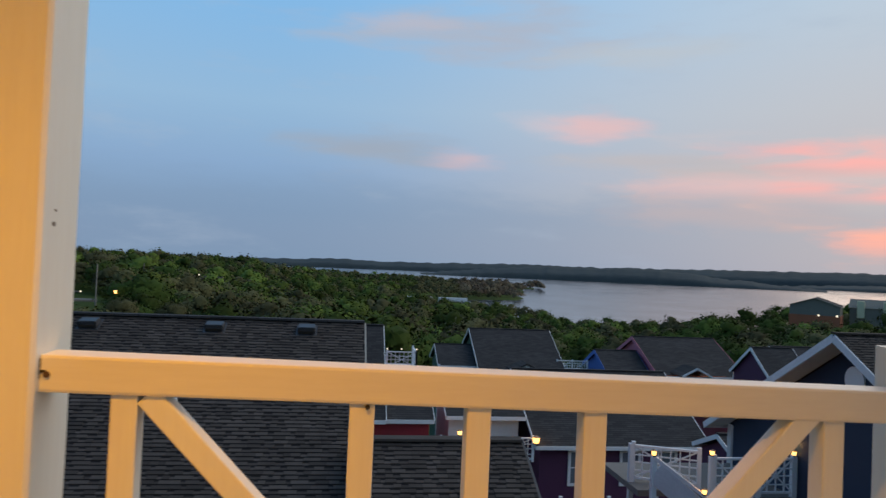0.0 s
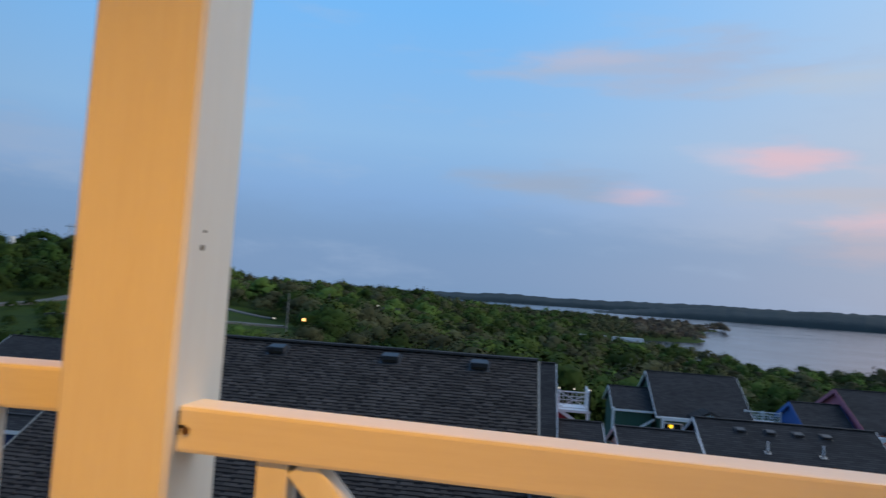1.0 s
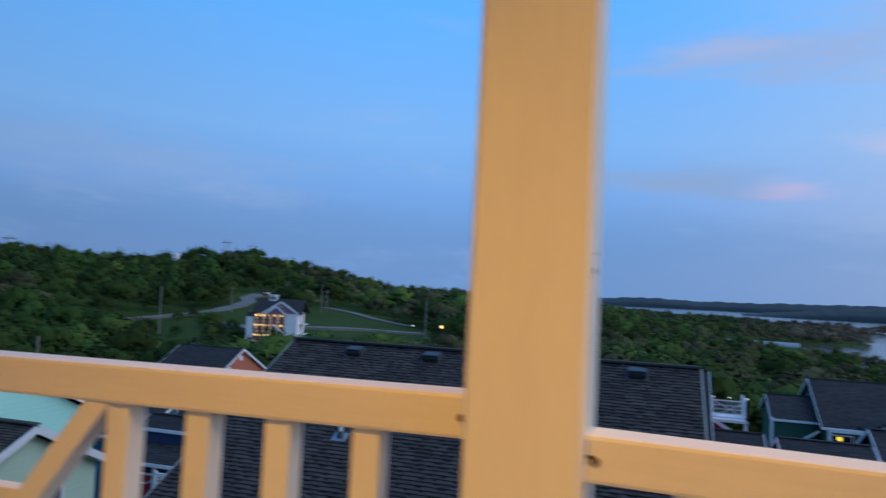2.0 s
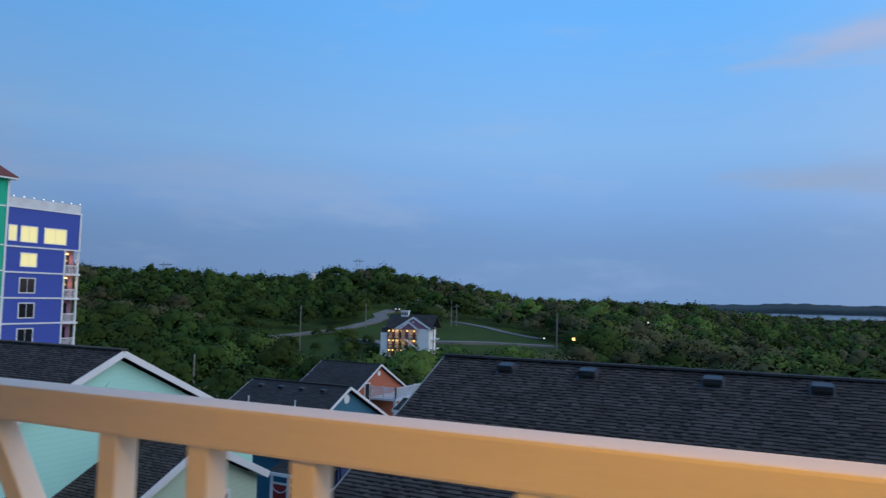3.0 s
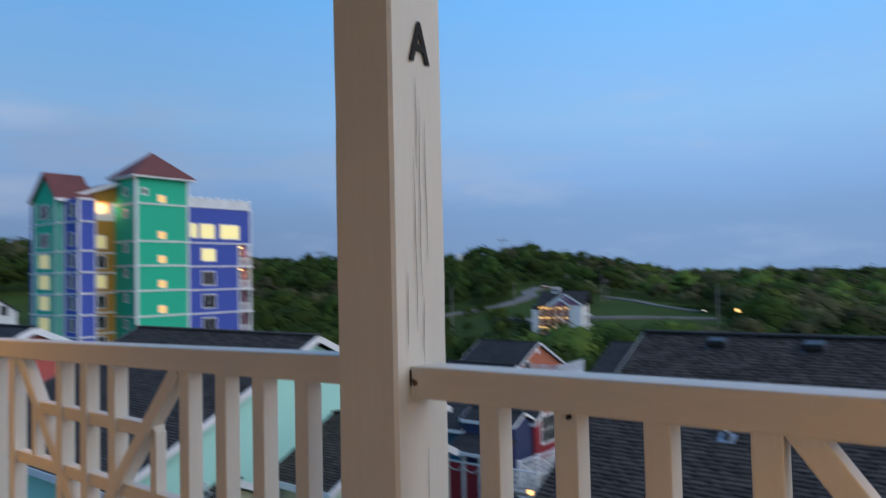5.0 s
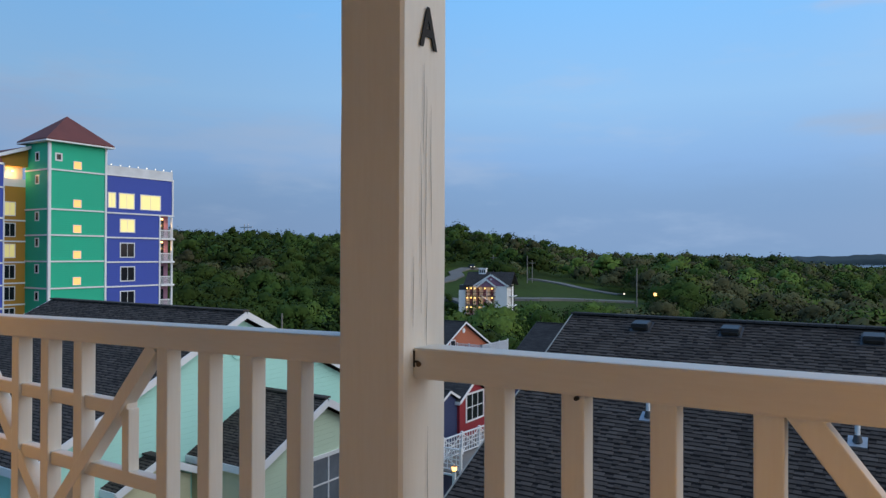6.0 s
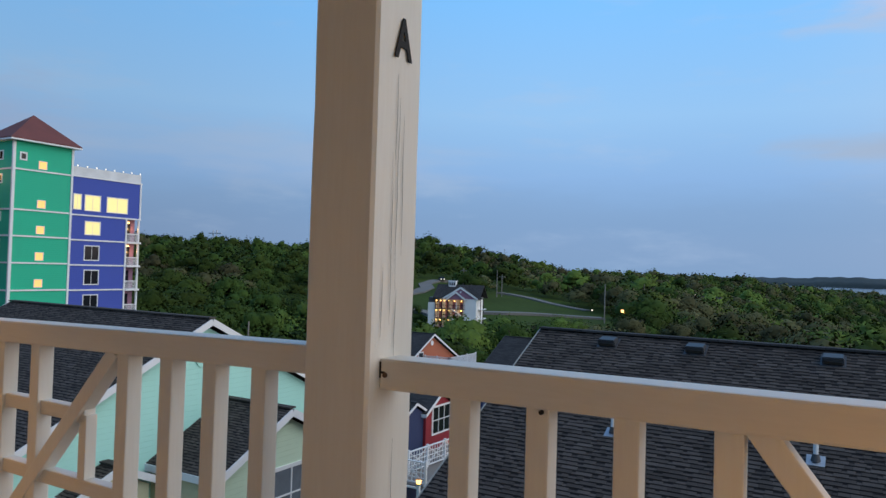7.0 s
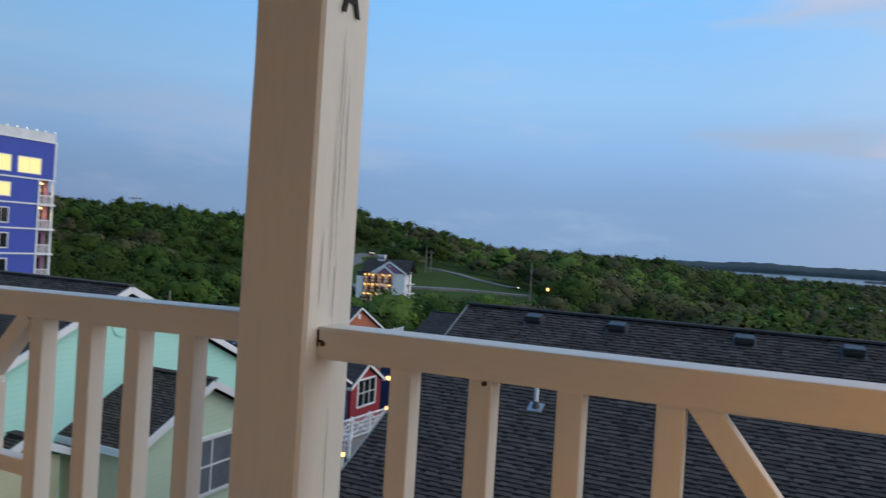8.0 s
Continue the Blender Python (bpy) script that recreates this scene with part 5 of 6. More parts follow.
def far_house(x, y, z, w, d, h, turn, wall, label):
    """A small far house: walls, steep gable roof, porch with rails, windows."""
    hs = thing("far_house", (x, y, z), label, "house", "white houses up the slope")
    hs.rotation_euler = (0, 0, radians(turn))

    def put(name, bm, material, lab=""):
        ob = mesh_object(name, bm, material)
        ob.parent = hs
        tagged(ob, lab)
        return ob

    put("wall", prism([(-d / 2, -2), (-d / 2, h), (0, h + d * 0.36), (d / 2, h), (d / 2, -2)], "x", -w / 2, w / 2), wall)
    put("roof", prism([(-d / 2 - 0.4, h - 0.2), (0, h + d * 0.36 + 0.12), (d / 2 + 0.4, h - 0.2), (d / 2 + 0.4, h), (0, h + d * 0.36 + 0.35), (-d / 2 - 0.4, h)], "x", -w / 2 - 0.3, w / 2 + 0.3), FARSHINGLE, "grey shingle roof")
    put("cross_gable", prism([(-1.4, 0), (-1.4, h + 0.3), (0, h + 1.5), (1.4, h + 0.3), (1.4, 0)], "y", -d / 2 - 0.9, 0), wall)
    put("cross_gable_roof", prism([(-1.8, h + 0.05), (0, h + 1.62), (1.8, h + 0.05), (1.8, h + 0.25), (0, h + 1.85), (-1.8, h + 0.25)], "y", -d / 2 - 1.2, 0), FARSHINGLE)
    po = put("porch_floor", box(-w / 2, w / 2, -d / 2 - 2.2, -d / 2, 2.2, 2.4), WHITE, "white porch floor")
    for k in range(5):
        xx = -w / 2 + 0.1 + k * (w - 0.2) / 4
        c = put("porch_post", box(xx - 0.09, xx + 0.09, -d / 2 - 2.15, -d / 2 - 2.0, -2, 4.6 if k in (0, 4) else 3.2), WHITE)
    put("porch_rail", box(-w / 2, w / 2, -d / 2 - 2.15, -d / 2 - 2.08, 3.1, 3.25), WHITE)
    for xx in (-w * 0.32, w * 0.32):
        for zz in (0.3, 3.0):
            put("window", box(xx - 0.45, xx + 0.45, -d / 2 - 0.04, -d / 2, zz, zz + 1.4), GLASS)
    for yy in (-d * 0.22, d * 0.22):
        for zz in (0.3, 3.0):
            put("window", box(w / 2, w / 2 + 0.04, yy - 0.45, yy + 0.45, zz, zz + 1.4), GLASS)


for k, (dx, dy) in enumerate(((0, 0), (-1.6, -5.2), (-2.6, -9.6), (-4.0, -14.2))):
    far_house(-124 + dx, 42.8 + dy, -6.2, 5.4 if k else 7.0, 6.0, 3.2 if k else 3.6, -16 - 2 * k, PALEGREY if k else WHITEWALL, "grey-sided gabled holiday house with a white porch" if k else "white gabled holiday house with a porch")
for x, y, z, t in ((-146, 30, -2.5, -18), (-150, 22, -2.0, -14)):
    far_house(x, y, z, 6, 6, 3.4, t, WORN, "pale grey gabled holiday house up the slope")
far_house(-128, 25, -4.4, 7, 6.5, 4.2, -14, WHITEWALL, "white gabled holiday house with a porch")
solid("pavement", prism([(-119, -6.7), (-110, -6.9), (-110, -6.4), (-119, -6.2)], "y", 22, 52), CONCRETE, "pale concrete apron before the white houses", "pavement", "structure")

wb = gable_house("pale grey lakeside building with a shallow gable", 140, 153, 205, -4.2, 7.2, 0.33, -16, LAKEWALL, name="far_building", end=0.5, trim=GREYWALL)
part("brick_base", prism([(198.0, -16), (198.0, -9.5), (212.0, -9.5), (212.0, -16)], "x", 139.9, 153.1), ORANGE, wb, "brown brick ground floor")
wb.rotation_euler = (0, 0, radians(50))
gb = gable_house("long building with a teal roof", 158, 186, 200, -4.4, 7, 0.35, -16, LAKEWALL, name="far_building", roof=DULLTEAL, trim=GREYWALL)
gb.rotation_euler = (0, 0, radians(-40))
for k in range(4):
    part("dormer", box(160 + k * 7, 162 + k * 7, 192.3, 195, -10, -4.8), CREAM, gb)
for k in range(2):
    small_lamp((128 + 4 * k, 178 - 2 * k, -8.6), "white lamp by the lakeside building", BULBWHITE, 0, 0.28)


# ---- roads, field, poles ----
def draped_strip(name, points, width, material, label, lift=0.35, kind="structure"):
    """A strip that follows the land through (azimuth, distance) points."""
    pts = []
    for (a0, r0), (a1, r1) in zip(points, points[1:]):
        for k in range(8):
            f = k / 8
            pts.append((a0 + (a1 - a0) * f, r0 + (r1 - r0) * f))
    pts.append(points[-1])
    xy = [Vector((r * math.sin(radians(a)), r * math.cos(radians(a)))) for a, r in pts]
    bm = bmesh.new()
    rows = []
    for i, p in enumerate(xy):
        d = (xy[min(i + 1, len(xy) - 1)] - xy[max(i - 1, 0)]).normalized()
        n = Vector((-d.y, d.x)) * width / 2
        zc = max(ground_at(p.x + s * n.x, p.y + s * n.y) for s in (-1, 0, 1)) + lift
        rows.append([bm.verts.new((p.x + s * n.x, p.y + s * n.y, zc - drop)) for s, drop in ((-1.05, 1.5), (-1, 0), (1, 0), (1.05, 1.5))])
    for a, b in zip(rows, rows[1:]):
        for k in range(3):
            bm.faces.new([a[k], b[k], b[k + 1], a[k + 1]])
    bmesh.ops.recalc_face_normals(bm, faces=bm.faces[:])
    return solid(name, bm, material, label, "road", kind)


ROAD_A = [(-41, 202), (-37.7, 206), (-35.9, 208), (-33.8, 215), (-32.5, 223), (-31.7, 238), (-31.9, 252), (-31.0, 262), (-30.0, 265), (-27.5, 266)]
ROAD_B = [(-26.0, 237), (-24.9, 235), (-23.8, 232), (-22.3, 225), (-20.8, 220), (-19.0, 214)]
ROAD_C = [(-28.0, 174), (-25.7, 174), (-24.2, 176), (-21.2, 179), (-18, 182)]
ROAD_D = [(-34.4, 184), (-33.2, 180), (-31.7, 172), (-30.8, 164)]
draped_strip("road", ROAD_A, 4.6, CONCRETE, "pale road winding up the wooded hill")
draped_strip("road", ROAD_B, 2.8, CONCRETE, "pale lane along the meadow")
draped_strip("road", ROAD_C, 4.5, CONCRETE, "pale parking lane below the meadow")
draped_strip("road", ROAD_D, 3.4, CONCRETE, "pale drive up to the lodge")
draped_strip("road", [(-77.5, 150), (-76.5, 185), (-76, 230), (-75, 280)], 9, ASPHALT, "asphalt road climbing past the white houses")


def parked_car(a, r, turn):
    x, y = r * math.sin(radians(a)), r * math.cos(radians(a))
    z = ground_at(x, y) + 0.45
    c = thing("car", (x, y, z), "dark car with its headlights on, on the hill road", "car")
    c.rotation_euler = (0, 0, radians(turn))

    def put(name, bm, material, lab=""):
        ob = mesh_object(name, bm, material)
        ob.parent = c
        tagged(ob, lab)
        return ob

    put("body", box(-2.2, 2.2, -0.9, 0.9, 0.3, 0.95, 0.12), DARK)
    put("cabin", prism([(-1.6, 0.95), (-1.1, 1.5), (0.5, 1.5), (1.2, 0.95)], "y", -0.78, 0.78), GLASS)
    for wx in (-1.35, 1.35):
        for wy in (-0.85, 0.85):
            put("wheel", disc((wx, wy, 0.33), 0.33, 0.2, "y", 14), PLAIN_DARK)
    for wy in (-0.6, 0.6):
        put("headlight", disc((2.22, wy, 0.68), 0.17, 0.05, "x", 10), BULBWHITE, "glowing white headlight")


parked_car(-30.55, 262, -50)


def pole(a, r, h, cross=True):
    x, y = r * math.sin(radians(a)), r * math.cos(radians(a))
    z = ground_at(x, y)
    p = thing("utility_pole", (x, y, z), "grey wooden utility pole", "pole", "utility poles")
    part("shaft", disc((x, y, z + h / 2), 0.17, h, sides=8, top=0.11), POLEWOOD, p)
    if cross:
        part("cross_arm", box(x - 1.1, x + 1.1, y - 0.06, y + 0.06, z + h - 0.9, z + h - 0.72), POLEWOOD, p)


for a, r, h, c in ((-38.1, 178, 11, False), (-46, 108, 10.5, False), (-33.0, 210, 7, False), (-28.9, 215, 9, True), (-26.2, 225, 8.5, False), (-25.8, 228, 7, True), (-17.9, 170, 9, False), (-14.8, 240, 10, False)):
    pole(a, r, h, c)


def pylon(a, r, z, h, w):
    x, y = r * math.sin(radians(a)), r * math.cos(radians(a))
    p = thing("power_pylon", (x, y, z), "thin steel power line pylon on the hill", "pylon", "pylons")
    for s in (-1, 1):
        part("mast", beam((x + s * w * 0.3, y, z - 4), (x + s * w * 0.3, y, z + h), 0.35, 0.35, up=(0, 1, 0)), STEEL, p)
    part("cross_arm", box(x - w, x + w, y - 0.2, y + 0.2, z + h * 0.84, z + h * 0.88), STEEL, p)


pylon(-48.0, 520, 6, 16, 6)
pylon(-33.6, 520, 16, 12, 4.5)
hw = thing("water_tank", (-246, 309, 5), "small white tank on the hillside", "tank")
part("body", disc((-237, 312, 9.5), 1.9, 7, sides=14), WHITEWALL, hw)

for a, r, z, b, s in ((-16.6, 150, -7.0, BULB, 0.34), (-18.9, 156, -7.2, BULBWHITE, 0.16), (-10.9, 330, -8.2, BULBWHITE, 0.4), (-29.9, 118, -11.6, BULB, 0.2), (-29.3, 120, -11.2, BULB, 0.2)):
    small_lamp((r * math.sin(radians(a)), r * math.cos(radians(a)), z), "street lamp glowing among the trees", b, 0, s, "street lamps")
for k, (y, z) in enumerate(((43.61, 4.7), (44.46, 4.5), (44.94, 3.15), (45.62, 2.2), (46.2, 0.95), (45.93, 0.0), (49.31, 0.6), (49.2, 0.1), (49.5, 3.5))):
    small_lamp((-169.5, y, z), "street lamp on the slope road", BULBYEL if k in (6, 7) else BULB if k == 8 else BULBWHITE, 0, 0.19, "street lamps")
# long dark roofs in the valley and the boat docks on the shore
gable_house("long low grey-roofed building among the trees", -75, -52, 320, -8.0, 8, 0.4, -22, GREYWALL, name="far_building", trim=DARK)
for x, y, w in ((54, 676, 30), (90, 672, 27)):
    solid("boat_dock", box(x, x + w, y, y + 7, -34.5, -30.2), WORN, "pale roofed boat dock on the shore", "dock")

# ---- trees ----


def crown_arrays(rng, lumps, quads, leaf, wide, tall):
    """Verts and faces of one crown of unit shape: lumps of leaf clumps round dark hearts."""
    V, F, S = [], [], []
    ico = [(0, 0, 1), (0.894, 0, 0.447), (0.276, 0.851, 0.447), (-0.724, 0.526, 0.447), (-0.724, -0.526, 0.447), (0.276, -0.851, 0.447),
           (0.724, 0.526, -0.447), (-0.276, 0.851, -0.447), (-0.894, 0, -0.447), (-0.276, -0.851, -0.447), (0.724, -0.526, -0.447), (0, 0, -1)]
    tri = [(0, 1, 2), (0, 2, 3), (0, 3, 4), (0, 4, 5), (0, 5, 1), (1, 6, 2), (2, 7, 3), (3, 8, 4), (4, 9, 5), (5, 10, 1),
           (2, 6, 7), (3, 7, 8), (4, 8, 9), (5, 9, 10), (1, 10, 6), (6, 11, 7), (7, 11, 8), (8, 11, 9), (9, 11, 10), (10, 11, 6)]
    ico = np.array(ico)
    centres = []
    heart = np.array((0, 0, tall * 0.34))

    def soft_normal(p, n):
        """Shading direction: mostly that of the whole crown, partly that of the lump."""
        d = (p - heart) * np.array((1 / wide, 1 / wide, 1.2 / tall))
        return d / (np.linalg.norm(d) + 1e-6) * 0.62 + n * 0.42 + np.array((0, 0, 0.45))

    for i in range(lumps):
        a = i * 2.4 + rng.uniform(-0.6, 0.6)
        f = math.sqrt((i + 0.3 * rng.uniform()) / lumps)
        rr = wide * 0.62 * f * rng.uniform(0.8, 1.15)
        z = tall * (0.30 + 0.40 * (1 - f * f)) + rng.uniform(-0.08, 0.09) * tall
        centres.append((np.array((rr * math.cos(a), rr * math.sin(a), z)), rng.uniform(0.26, 0.50) * wide * (1.0 - 0.25 * f)))
    for c, s in centres:
        k = len(V)
        turn = rng.uniform(0.75, 1.1, (12, 1))
        pts = c + ico * turn * s * 0.70 * np.array((1, 1, 0.85))
        V.extend(pts.tolist())
        F.extend([tuple(k + j for j in t) for t in tri])
        S.extend([soft_normal(p, n).tolist() for p, n in zip(pts, ico)])
    per = quads // lumps
    for c, s in centres:
        for _ in range(per):
            n = rng.normal(size=3)
            n[2] = abs(n[2]) * 0.9 - 0.3
            n /= np.linalg.norm(n)
            p = c + n * s * (0.62 + 0.75 * rng.uniform() ** 1.6) * np.array((1, 1, 0.9))
            if rng.uniform() < 0.34:  # loose sprays that close the crown's outline
                p = heart + n * np.array((wide * 0.9, wide * 0.9, tall * 0.56)) * rng.uniform(0.72, 1.04)
            t = np.cross(n + rng.normal(scale=0.42, size=3), rng.normal(size=3))
            t /= np.linalg.norm(t)
            u = np.cross(n, t) + rng.normal(scale=0.25, size=3)
            u /= np.linalg.norm(u)
            a, b = leaf * rng.uniform(0.6, 1.3), leaf * rng.uniform(0.5, 1.1)
            k = len(V)
            V.extend([(p - t * a).tolist(), (p - u * b * 0.7 + t * 0.2 * a).tolist(), (p + t * a).tolist(), (p + u * b).tolist()])
            F.append((k, k + 1, k + 2, k + 3))
            soft = soft_normal(p, n) + rng.normal(scale=0.16, size=3)
            S.extend([(soft / np.linalg.norm(soft)).tolist()] * 4)
    S = np.array(S)
    return np.array(V), F, S / np.linalg.norm(S, axis=1)[:, None]


RNG = np.random.default_rng(5)
NEARCROWNS = [crown_arrays(RNG, 17, 3200, 0.135, 4.3, 7.6) for _ in range(4)]
MIDCROWNS = [crown_arrays(RNG, 12, 720, 0.23, 4.6, 7.4) for _ in range(5)]
FARCROWNS = [crown_arrays(RNG, 8, 190, 0.42, 5.0, 7.2) for _ in range(4)]
TINYCROWNS = [crown_arrays(RNG, 5, 60, 0.75, 5.6, 7.2) for _ in range(3)]


def near_road(a, r):
    for line in (ROAD_A, ROAD_B, ROAD_C, ROAD_D):
        for (a0, r0), (a1, r1) in zip(line, line[1:]):
            for f in (0.0, 0.25, 0.5, 0.75, 1.0):
                da, dr = radians(a - a0 - (a1 - a0) * f) * r, r - r0 - (r1 - r0) * f
                if abs(da) < 4.5 and -22 < dr < 5:
                    return True
    return False


def wooded(a, r):
    """Whether trees stand there: not on houses, roads, the meadow or the water."""
    if a < -66:
        return r > 225 if a > -79.5 else r > 150
    if a < -50:
        return r > 105
    if near_road(a, r):
        return False
    if -32.6 < a < -26.5 and 118 < r < 178:
        return False
    if -41 < a < -31 and 128 < r < 250:
        return r < np.interp(a, (-41, -38, -31), (150, 128, 128)) or r > np.interp(a, (-41, -36, -33, -31), (206, 212, 224, 250))
    if -32 < a < -26.5 and 178 < r < 266:
        return r > 215 and a > -29.6
    if -26.6 < a < -18.0 and 132 < r < 232:
        return r > np.interp(a, (-26.6, -24, -21, -18), (240, 236, 224, 214))
    if -27 < a < -10 and 120 < r < 152:
        return noise.noise(Vector((a * 0.8, r * 0.05, 7))) > 0.12
    if -50 < a < -33:
        return r > 72
    if -12 < a < -8.5 and 290 < r < 345:
        return False
    if 30 < a < 50:
        return (90 < r < 190) or (r > 275 and a < 41) or r > 300
    if 4 < a < 13 and 530 < r < 700:
        return False
    return r > 84


def woods():
    groups = {}
    rng = np.random.default_rng(11)
    r = 72.0
    count = 0
    while r < 1500:
        step = 7.6 + r * 0.0115
        a = -81.5 + rng.uniform(0, 2)
        while a < 44:
            aa, rr = a + math.degrees(step / r) * rng.uniform(-0.35, 0.35), r + step * rng.uniform(-0.4, 0.4)
            a += math.degrees(step / r)
            shrub = -41 < aa < -31.5 and 128 < rr < 203 and rng.uniform() < (0.97 if aa < -34 or rr < 160 else 0.6)
            if not wooded(aa, rr) and not shrub:
                continue
            x, y = rr * math.sin(radians(aa)), rr * math.cos(radians(aa))
            z = ground_at(x, y)
            if z < -33.95:
                continue
            # land behind the first ridge on the left is out of sight
            if aa < -20 and rr > 520:
                continue
            if rr > 720 and aa < -6:
                continue
            set_ = MIDCROWNS if rr < 230 else FARCROWNS if rr < 620 else TINYCROWNS
            V, F, S = set_[rng.integers(len(set_))]
            tone = noise.noise(Vector((x * 0.012, y * 0.012, 2.0))) + rng.uniform(-0.35, 0.35)
            if aa > -24 and rng.uniform() < 0.42:
                tone = rng.choice((-0.6, -0.6, 0.5))
            if aa > 6 and rr > 700:
                tone = -0.6
            brown = aa > 9 and rr > 780
            # left of -30 fewer bright crowns: that hill's shade is put into leaf colour
            kind = "d" if brown else "b" if tone > (0.32 if aa > -30 else 0.5) else "c" if tone < -0.36 else "a"
            s = rng.uniform(0.75, 1.55) * (1.0 + rr * 0.0003)
            if shrub:
                s, z = s * (0.52 if aa < -34 and rr < 185 else 0.38), z - 0.7
            if aa > 11 and rr < 430:
                s *= 0.85
            elif aa > -26 and rr < 260:
                s *= 1.2
            t = rng.uniform(0, 6.28)
            c, q = math.cos(t) * s, math.sin(t) * s
            W = np.empty_like(V)
            W[:, 0], W[:, 1], W[:, 2] = V[:, 0] * c - V[:, 1] * q + x, V[:, 0] * q + V[:, 1] * c + y, V[:, 2] * s * rng.uniform(0.72, 1.08) + z + 0.2
            g = groups.setdefault(kind, ([], [], [0], [], []))
            k = g[2][0]
            g[0].append(W)
            g[1].append((F, k))
            g[3].append(np.full(len(W), rng.uniform(0.6, 1.25)))
            g[4].append(np.stack((S[:, 0] * c / s - S[:, 1] * q / s, S[:, 0] * q / s + S[:, 1] * c / s, S[:, 2]), 1))
            g[2][0] += len(W)
            count += 1
        r += step * 0.8
    for kind, (vs, fs, _, tones, norms) in groups.items():
        me = bpy.data.meshes.new("woods")
        faces = []
        for F, k in fs:
            faces.extend([tuple(i + k for i in f) for f in F])
        me.from_pydata(np.concatenate(vs).tolist(), [], faces)
        me.attributes.new("tone", "FLOAT", "POINT").data.foreach_set("value", np.concatenate(tones).astype(np.float32))
        me.polygons.foreach_set("use_smooth", [True] * len(me.polygons))
        me.normals_split_custom_set_from_vertices(np.concatenate(norms).tolist())
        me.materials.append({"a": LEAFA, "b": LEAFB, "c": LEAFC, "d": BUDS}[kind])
        tagged(new("woods", me), {"a": "dense dark green oak woods on the hills", "b": "bright green spring trees among the woods", "c": "dull olive half-leaved trees among the woods", "d": "brown budding trees on the point by the lake"}[kind], "woods", kind="stuff")
    return count


woods()


def tree(a, r, size, leaves, protos, shape, label):
    x, y = r * math.sin(radians(a)), r * math.cos(radians(a))
    z = ground_at(x, y)
    t = thing("tree", (x, y, z), label, "tree", "trees round the houses")
    t.rotation_euler, t.scale = (0, 0, a * 1.7 + r), (size, size, size)
    for nm, me in (("trunk", protos["trunk"]), ("crown", protos[(leaves, shape)])):
        ob = new(nm, me)
        ob.parent = t


def tree_protos():
    out = {}
    bm = bmesh.new()
    rng = random.Random(3)

    def limb(p, q, r0, r1):
        d = (q - p)
        m = Matrix.Translation((p + q) / 2) @ d.to_track_quat("Z", "Y").to_matrix().to_4x4()
        bmesh.ops.create_cone(bm, cap_ends=True, segments=7, radius1=r0, radius2=r1, depth=d.length, matrix=m)

    p = Vector((0, 0, -0.5))
    for i in range(4):
        q = p + Vector((rng.uniform(-0.25, 0.25), rng.uniform(-0.25, 0.25), 1.5))
        limb(p, q, 0.3 - 0.055 * i, 0.25 - 0.055 * i)
        if i:
            for k in range(3):
                an = k * 2.1 + i
                limb(q, q + Vector((math.cos(an) * 2.2, math.sin(an) * 2.2, 1.4)), 0.11, 0.035)
        p = q
    me = bpy.data.meshes.new("trunk")
    bm.to_mesh(me)
    bm.free()
    me.materials.append(BARK)
    out["trunk"] = me
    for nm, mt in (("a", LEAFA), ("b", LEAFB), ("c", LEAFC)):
        for i, (V, F, S) in enumerate(NEARCROWNS):
            me = bpy.data.meshes.new("crown")
            me.from_pydata((V + np.array((0, 0, 0.9))).tolist(), [], F)
            me.attributes.new("tone", "FLOAT", "POINT").data.foreach_set("value", [0.8 + 0.14 * i] * len(V))
            me.polygons.foreach_set("use_smooth", [True] * len(me.polygons))
            me.normals_split_custom_set_from_vertices(S.tolist())
            me.materials.append(mt)
            out[(nm, i)] = me
    return out


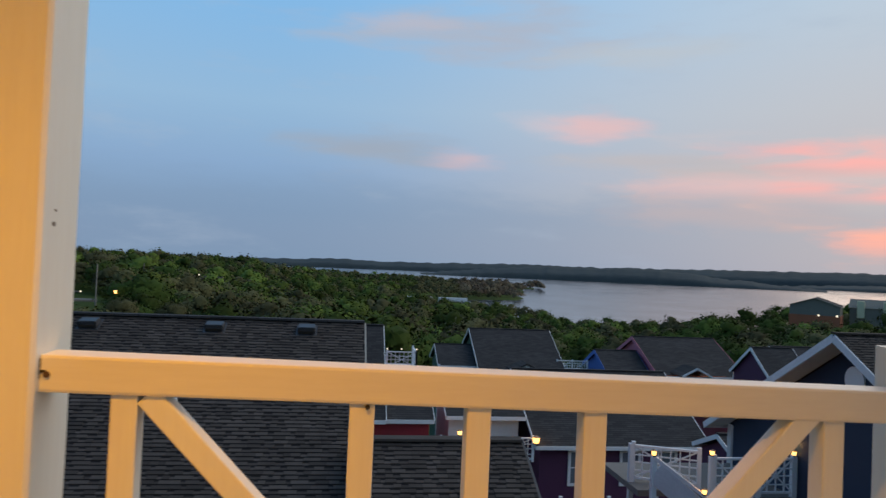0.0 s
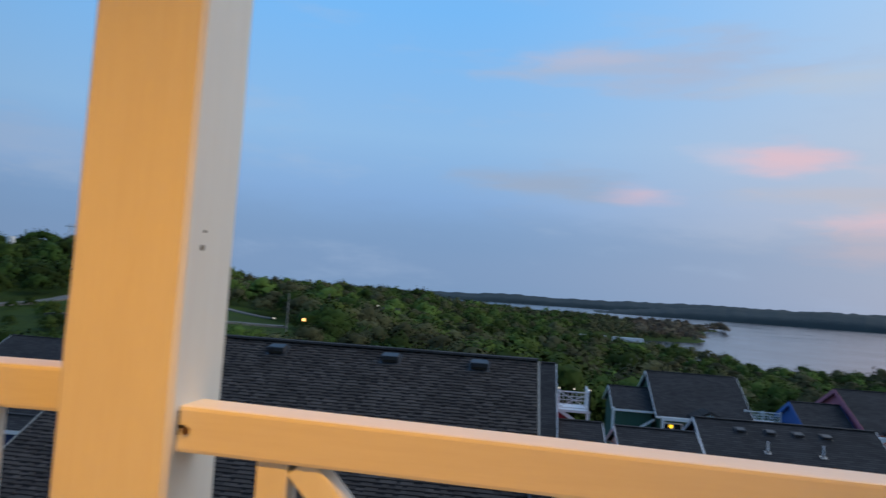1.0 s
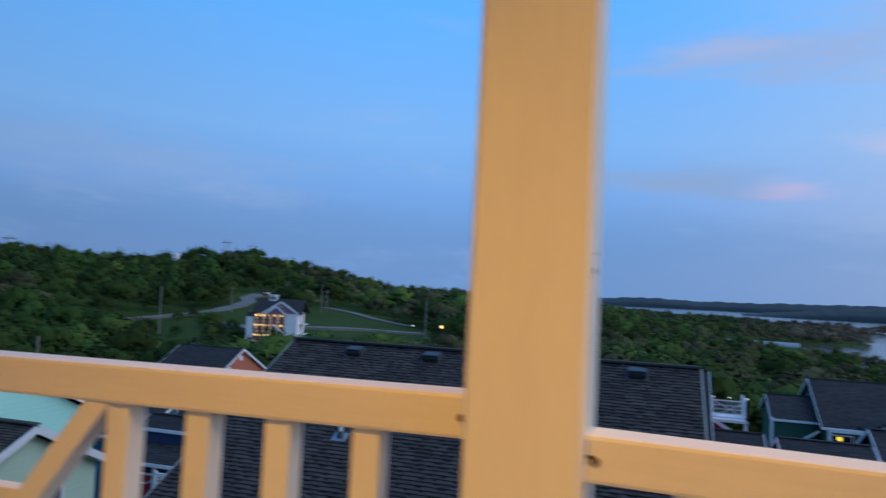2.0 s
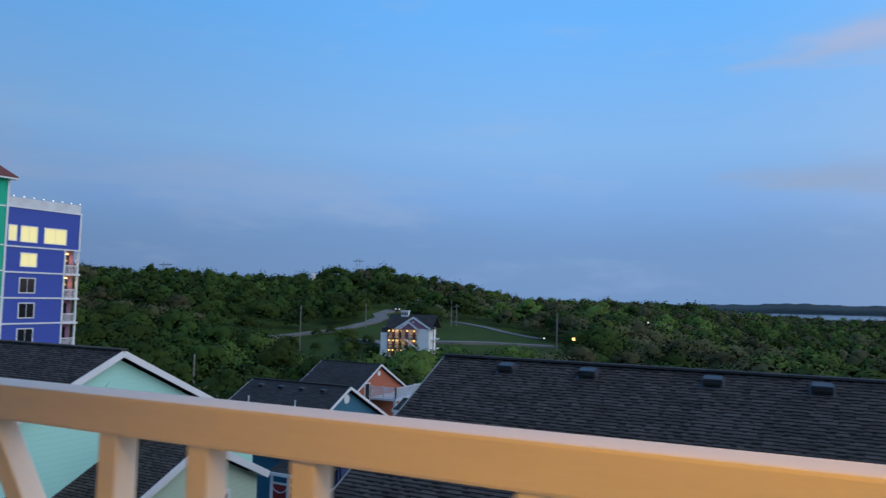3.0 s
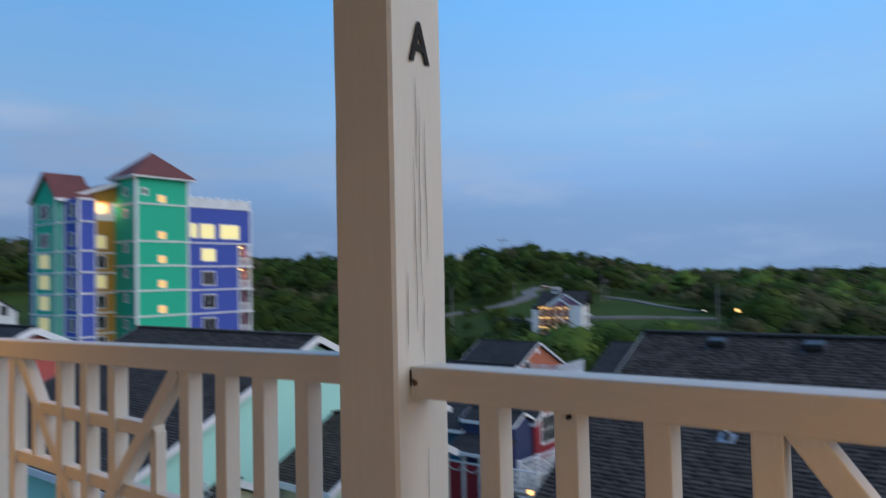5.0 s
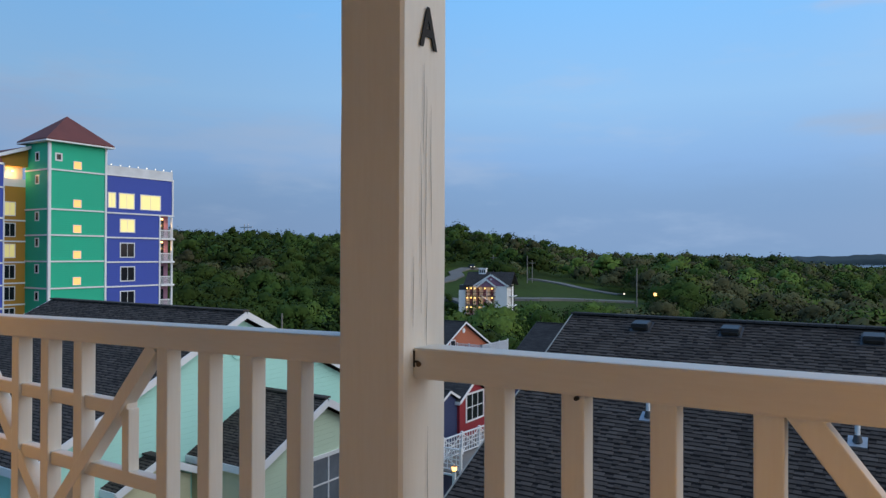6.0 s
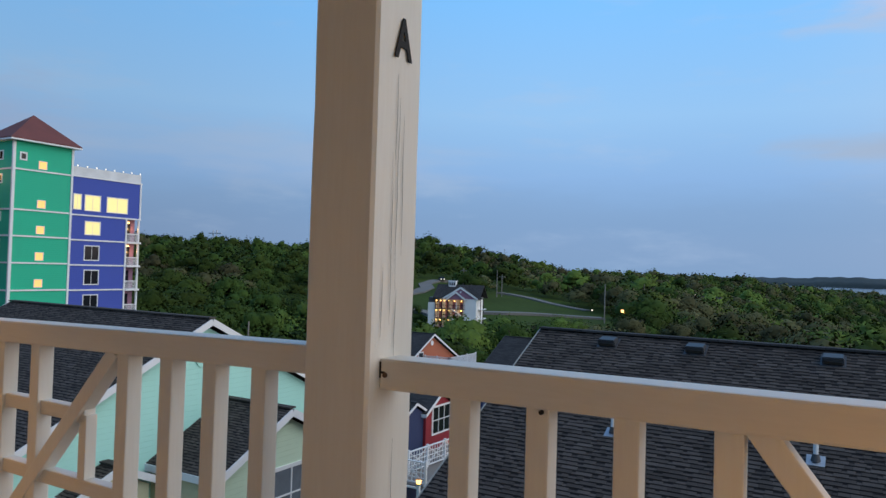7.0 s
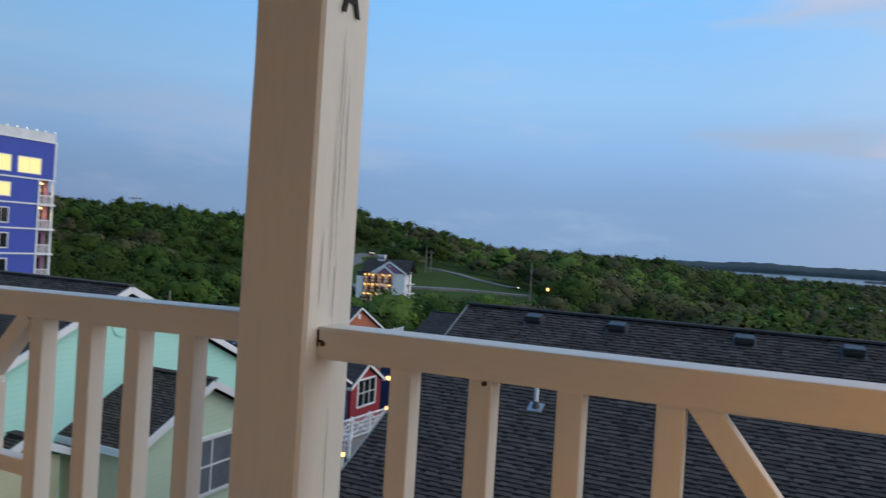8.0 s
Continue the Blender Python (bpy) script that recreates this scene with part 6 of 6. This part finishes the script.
PROTOS = tree_protos()
trng = random.Random(8)
TREES = [(-38.4, 118, 0.95, "a"), (-36.6, 122, 0.9, "c"), (-35.0, 116, 0.9, "a"), (-33.3, 114, 0.85, "b"), (-31.9, 110, 0.75, "a"), (-27.6, 106, 1.05, "a"), (-26.6, 110, 1.15, "b"), (-25.4, 108, 1.15, "a"), (-34.2, 121, 1.0, "a"), (-31.0, 110, 0.85, "a"), (-22.6, 116, 1.15, "a"), (-26.2, 118, 1.05, "b"), (-24.9, 114, 1.05, "a"), (-23.5, 122, 1.0, "c"), (-21.6, 124, 1.1, "b"),
         (-47, 78, 1.0, "c"), (-45.2, 92, 0.9, "c"), (-43.0, 80, 1.0, "a"), (-41.2, 92, 1.0, "b"), (-39.0, 84, 1.0, "a"), (-37.2, 95, 0.9, "a"), (-35.2, 88, 0.9, "b"), (-33.0, 92, 0.8, "a"),
         (-30.6, 97, 0.75, "a"), (-28.3, 88, 0.85, "a"), (-26.6, 93, 0.95, "a"), (-25.0, 86, 1.05, "a"), (-23.6, 100, 0.9, "b"), (-22.0, 112, 0.8, "c"), (-20.2, 128, 1.0, "b"), (-18.4, 122, 0.9, "c"),
         (-16.2, 132, 1.0, "c"), (-13.8, 118, 1.1, "a"), (-12.6, 140, 1.2, "c"), (-10.4, 128, 1.2, "b"), (-8.2, 118, 1.3, "b"), (-5.6, 126, 1.2, "b"), (-3.0, 120, 1.2, "a"), (-0.5, 112, 1.2, "a"),
         (2.0, 100, 1.2, "a"), (4.6, 94, 1.2, "b"), (7.0, 100, 1.2, "a"), (9.6, 92, 1.1, "a"), (12.4, 98, 1.0, "a"), (15.4, 104, 1.0, "b"), (18.6, 98, 1.0, "a"), (21.6, 104, 1.05, "a"),
         (24.8, 98, 1.0, "b"), (28.0, 104, 1.1, "a"), (31.2, 100, 1.1, "a"), (34.4, 108, 1.2, "a"), (38.0, 112, 1.1, "a"), (41.5, 105, 1.1, "a")]
for a, r, s, lv in TREES:
    tree(a, r, s * trng.uniform(0.9, 1.1), lv, PROTOS, trng.randrange(4),
         {"a": "dark green leafy tree beside the houses", "b": "bright green spring tree beside the houses", "c": "dull olive thinly leaved tree"}[lv])

# ---- shingles of the near roofs, piece by piece ----


def lay_shingles(house, x0, x1, yr, zr, half, pitch, seed, single=None, expo=0.090):
    """Laminated shingles on the slope towards the balcony: in each course thick tabs and thinner
    insets over dark granules that draw a shadow line. single: a stretch of x whose tabs are pieces of their own."""
    rng = random.Random(seed)
    slope = math.atan(pitch)
    cs, sn = math.cos(slope), math.sin(slope)
    length = half / cs
    roof_part = [c for c in house.children if c.name.startswith("roof") and not c.name.startswith("roof_vent")][0]
    verts, faces, under_v, under_f = [], [], [], []

    def slab(vs, fs, xa, xb, y, z, ua, ub, top):
        k = len(vs)
        for u, h in ((ua, 0.0), (ub, 0.0), (ub, top * 0.72), (ua, top)):
            for x in (xa, xb):
                vs.append((x, y + u * cs - h * sn, z + u * sn + h * cs))
        fs.extend([(k + 6, k + 7, k + 5, k + 4), (k, k + 1, k + 7, k + 6), (k, k + 6, k + 4, k + 2), (k + 1, k + 3, k + 5, k + 7)])

    shapes = {}
    singles = 0
    turn = Matrix.Rotation(slope, 4, "X")
    for i in range(int(length / expo)):
        s = length - i * expo
        y, z = yr - s * cs, zr - s * sn
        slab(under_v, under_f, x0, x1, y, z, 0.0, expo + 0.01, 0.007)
        x, tab = x0 - rng.uniform(0, 0.2), True
        while x < x1 - 0.03:
            w = rng.choice((0.10, 0.14, 0.18, 0.24)) if tab else rng.choice((0.06, 0.09, 0.13))
            xa, xb = max(x, x0), min(x + w - 0.003, x1)
            if single and tab and singles < 300 and single[0] < x < single[1] and 18 <= i < 62 and xb - xa > w - 0.01:
                if w not in shapes:
                    vs, fs = [], []
                    slab(vs, fs, 0, w - 0.003, 0, 0, 0.0, expo - 0.022, 0.016)
                    me = bpy.data.meshes.new("shingle")
                    flat = [(px, py * cs + pz * sn, pz * cs - py * sn) for px, py, pz in vs]
                    me.from_pydata(flat, [], fs)
                    me.materials.append(SHINGLE)
                    shapes[w] = me
                ob = new("shingle", shapes[w])
                ob.parent = roof_part
                ob.matrix_basis = Matrix.Translation((x, y, z)) @ turn
                singles += 1
            elif xb > xa:
                slab(verts, faces, xa, xb, y, z, 0.0, expo - (0.022 if tab else 0.040), (0.016 if tab else 0.010) + rng.uniform(-0.001, 0.002))
            x += w
            tab = not tab or rng.random() < 0.3
    for nm, vs, fs, mt, lb in (("shingle_field", verts, faces, SHINGLE, "charcoal laminated shingles"), ("granule_underlay", under_v, under_f, BAND, "dark granule bands that draw shadow lines between the shingle tabs")):
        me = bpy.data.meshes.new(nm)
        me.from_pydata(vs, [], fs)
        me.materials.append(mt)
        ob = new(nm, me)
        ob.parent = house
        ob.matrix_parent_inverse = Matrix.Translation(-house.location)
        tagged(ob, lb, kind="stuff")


lay_shingles(near_house, RX0 - 0.17, RX1 + 0.17, RYR, RZR, 6.6, RP, 4, (-4.2, -1.2))
lay_shingles(nwing, 0.79, 3.06, 8.9, -1.27, 3.4, 0.46, 6)
lay_shingles(mint, -24.79, -15.71, 11.98, -0.29, 5.6, 0.49, 7)
lay_shingles(wing, -18.41, -13.56, 12.7, -2.42, 2.4, 0.5, 8)
lay_shingles(lowroof, -18.74, -15.36, 9.2, -3.35, 1.1, 0.45, 9)
lay_shingles(blu, 10.96, 21.14, 13.1, 0.04, 5.4, 0.57, 10)
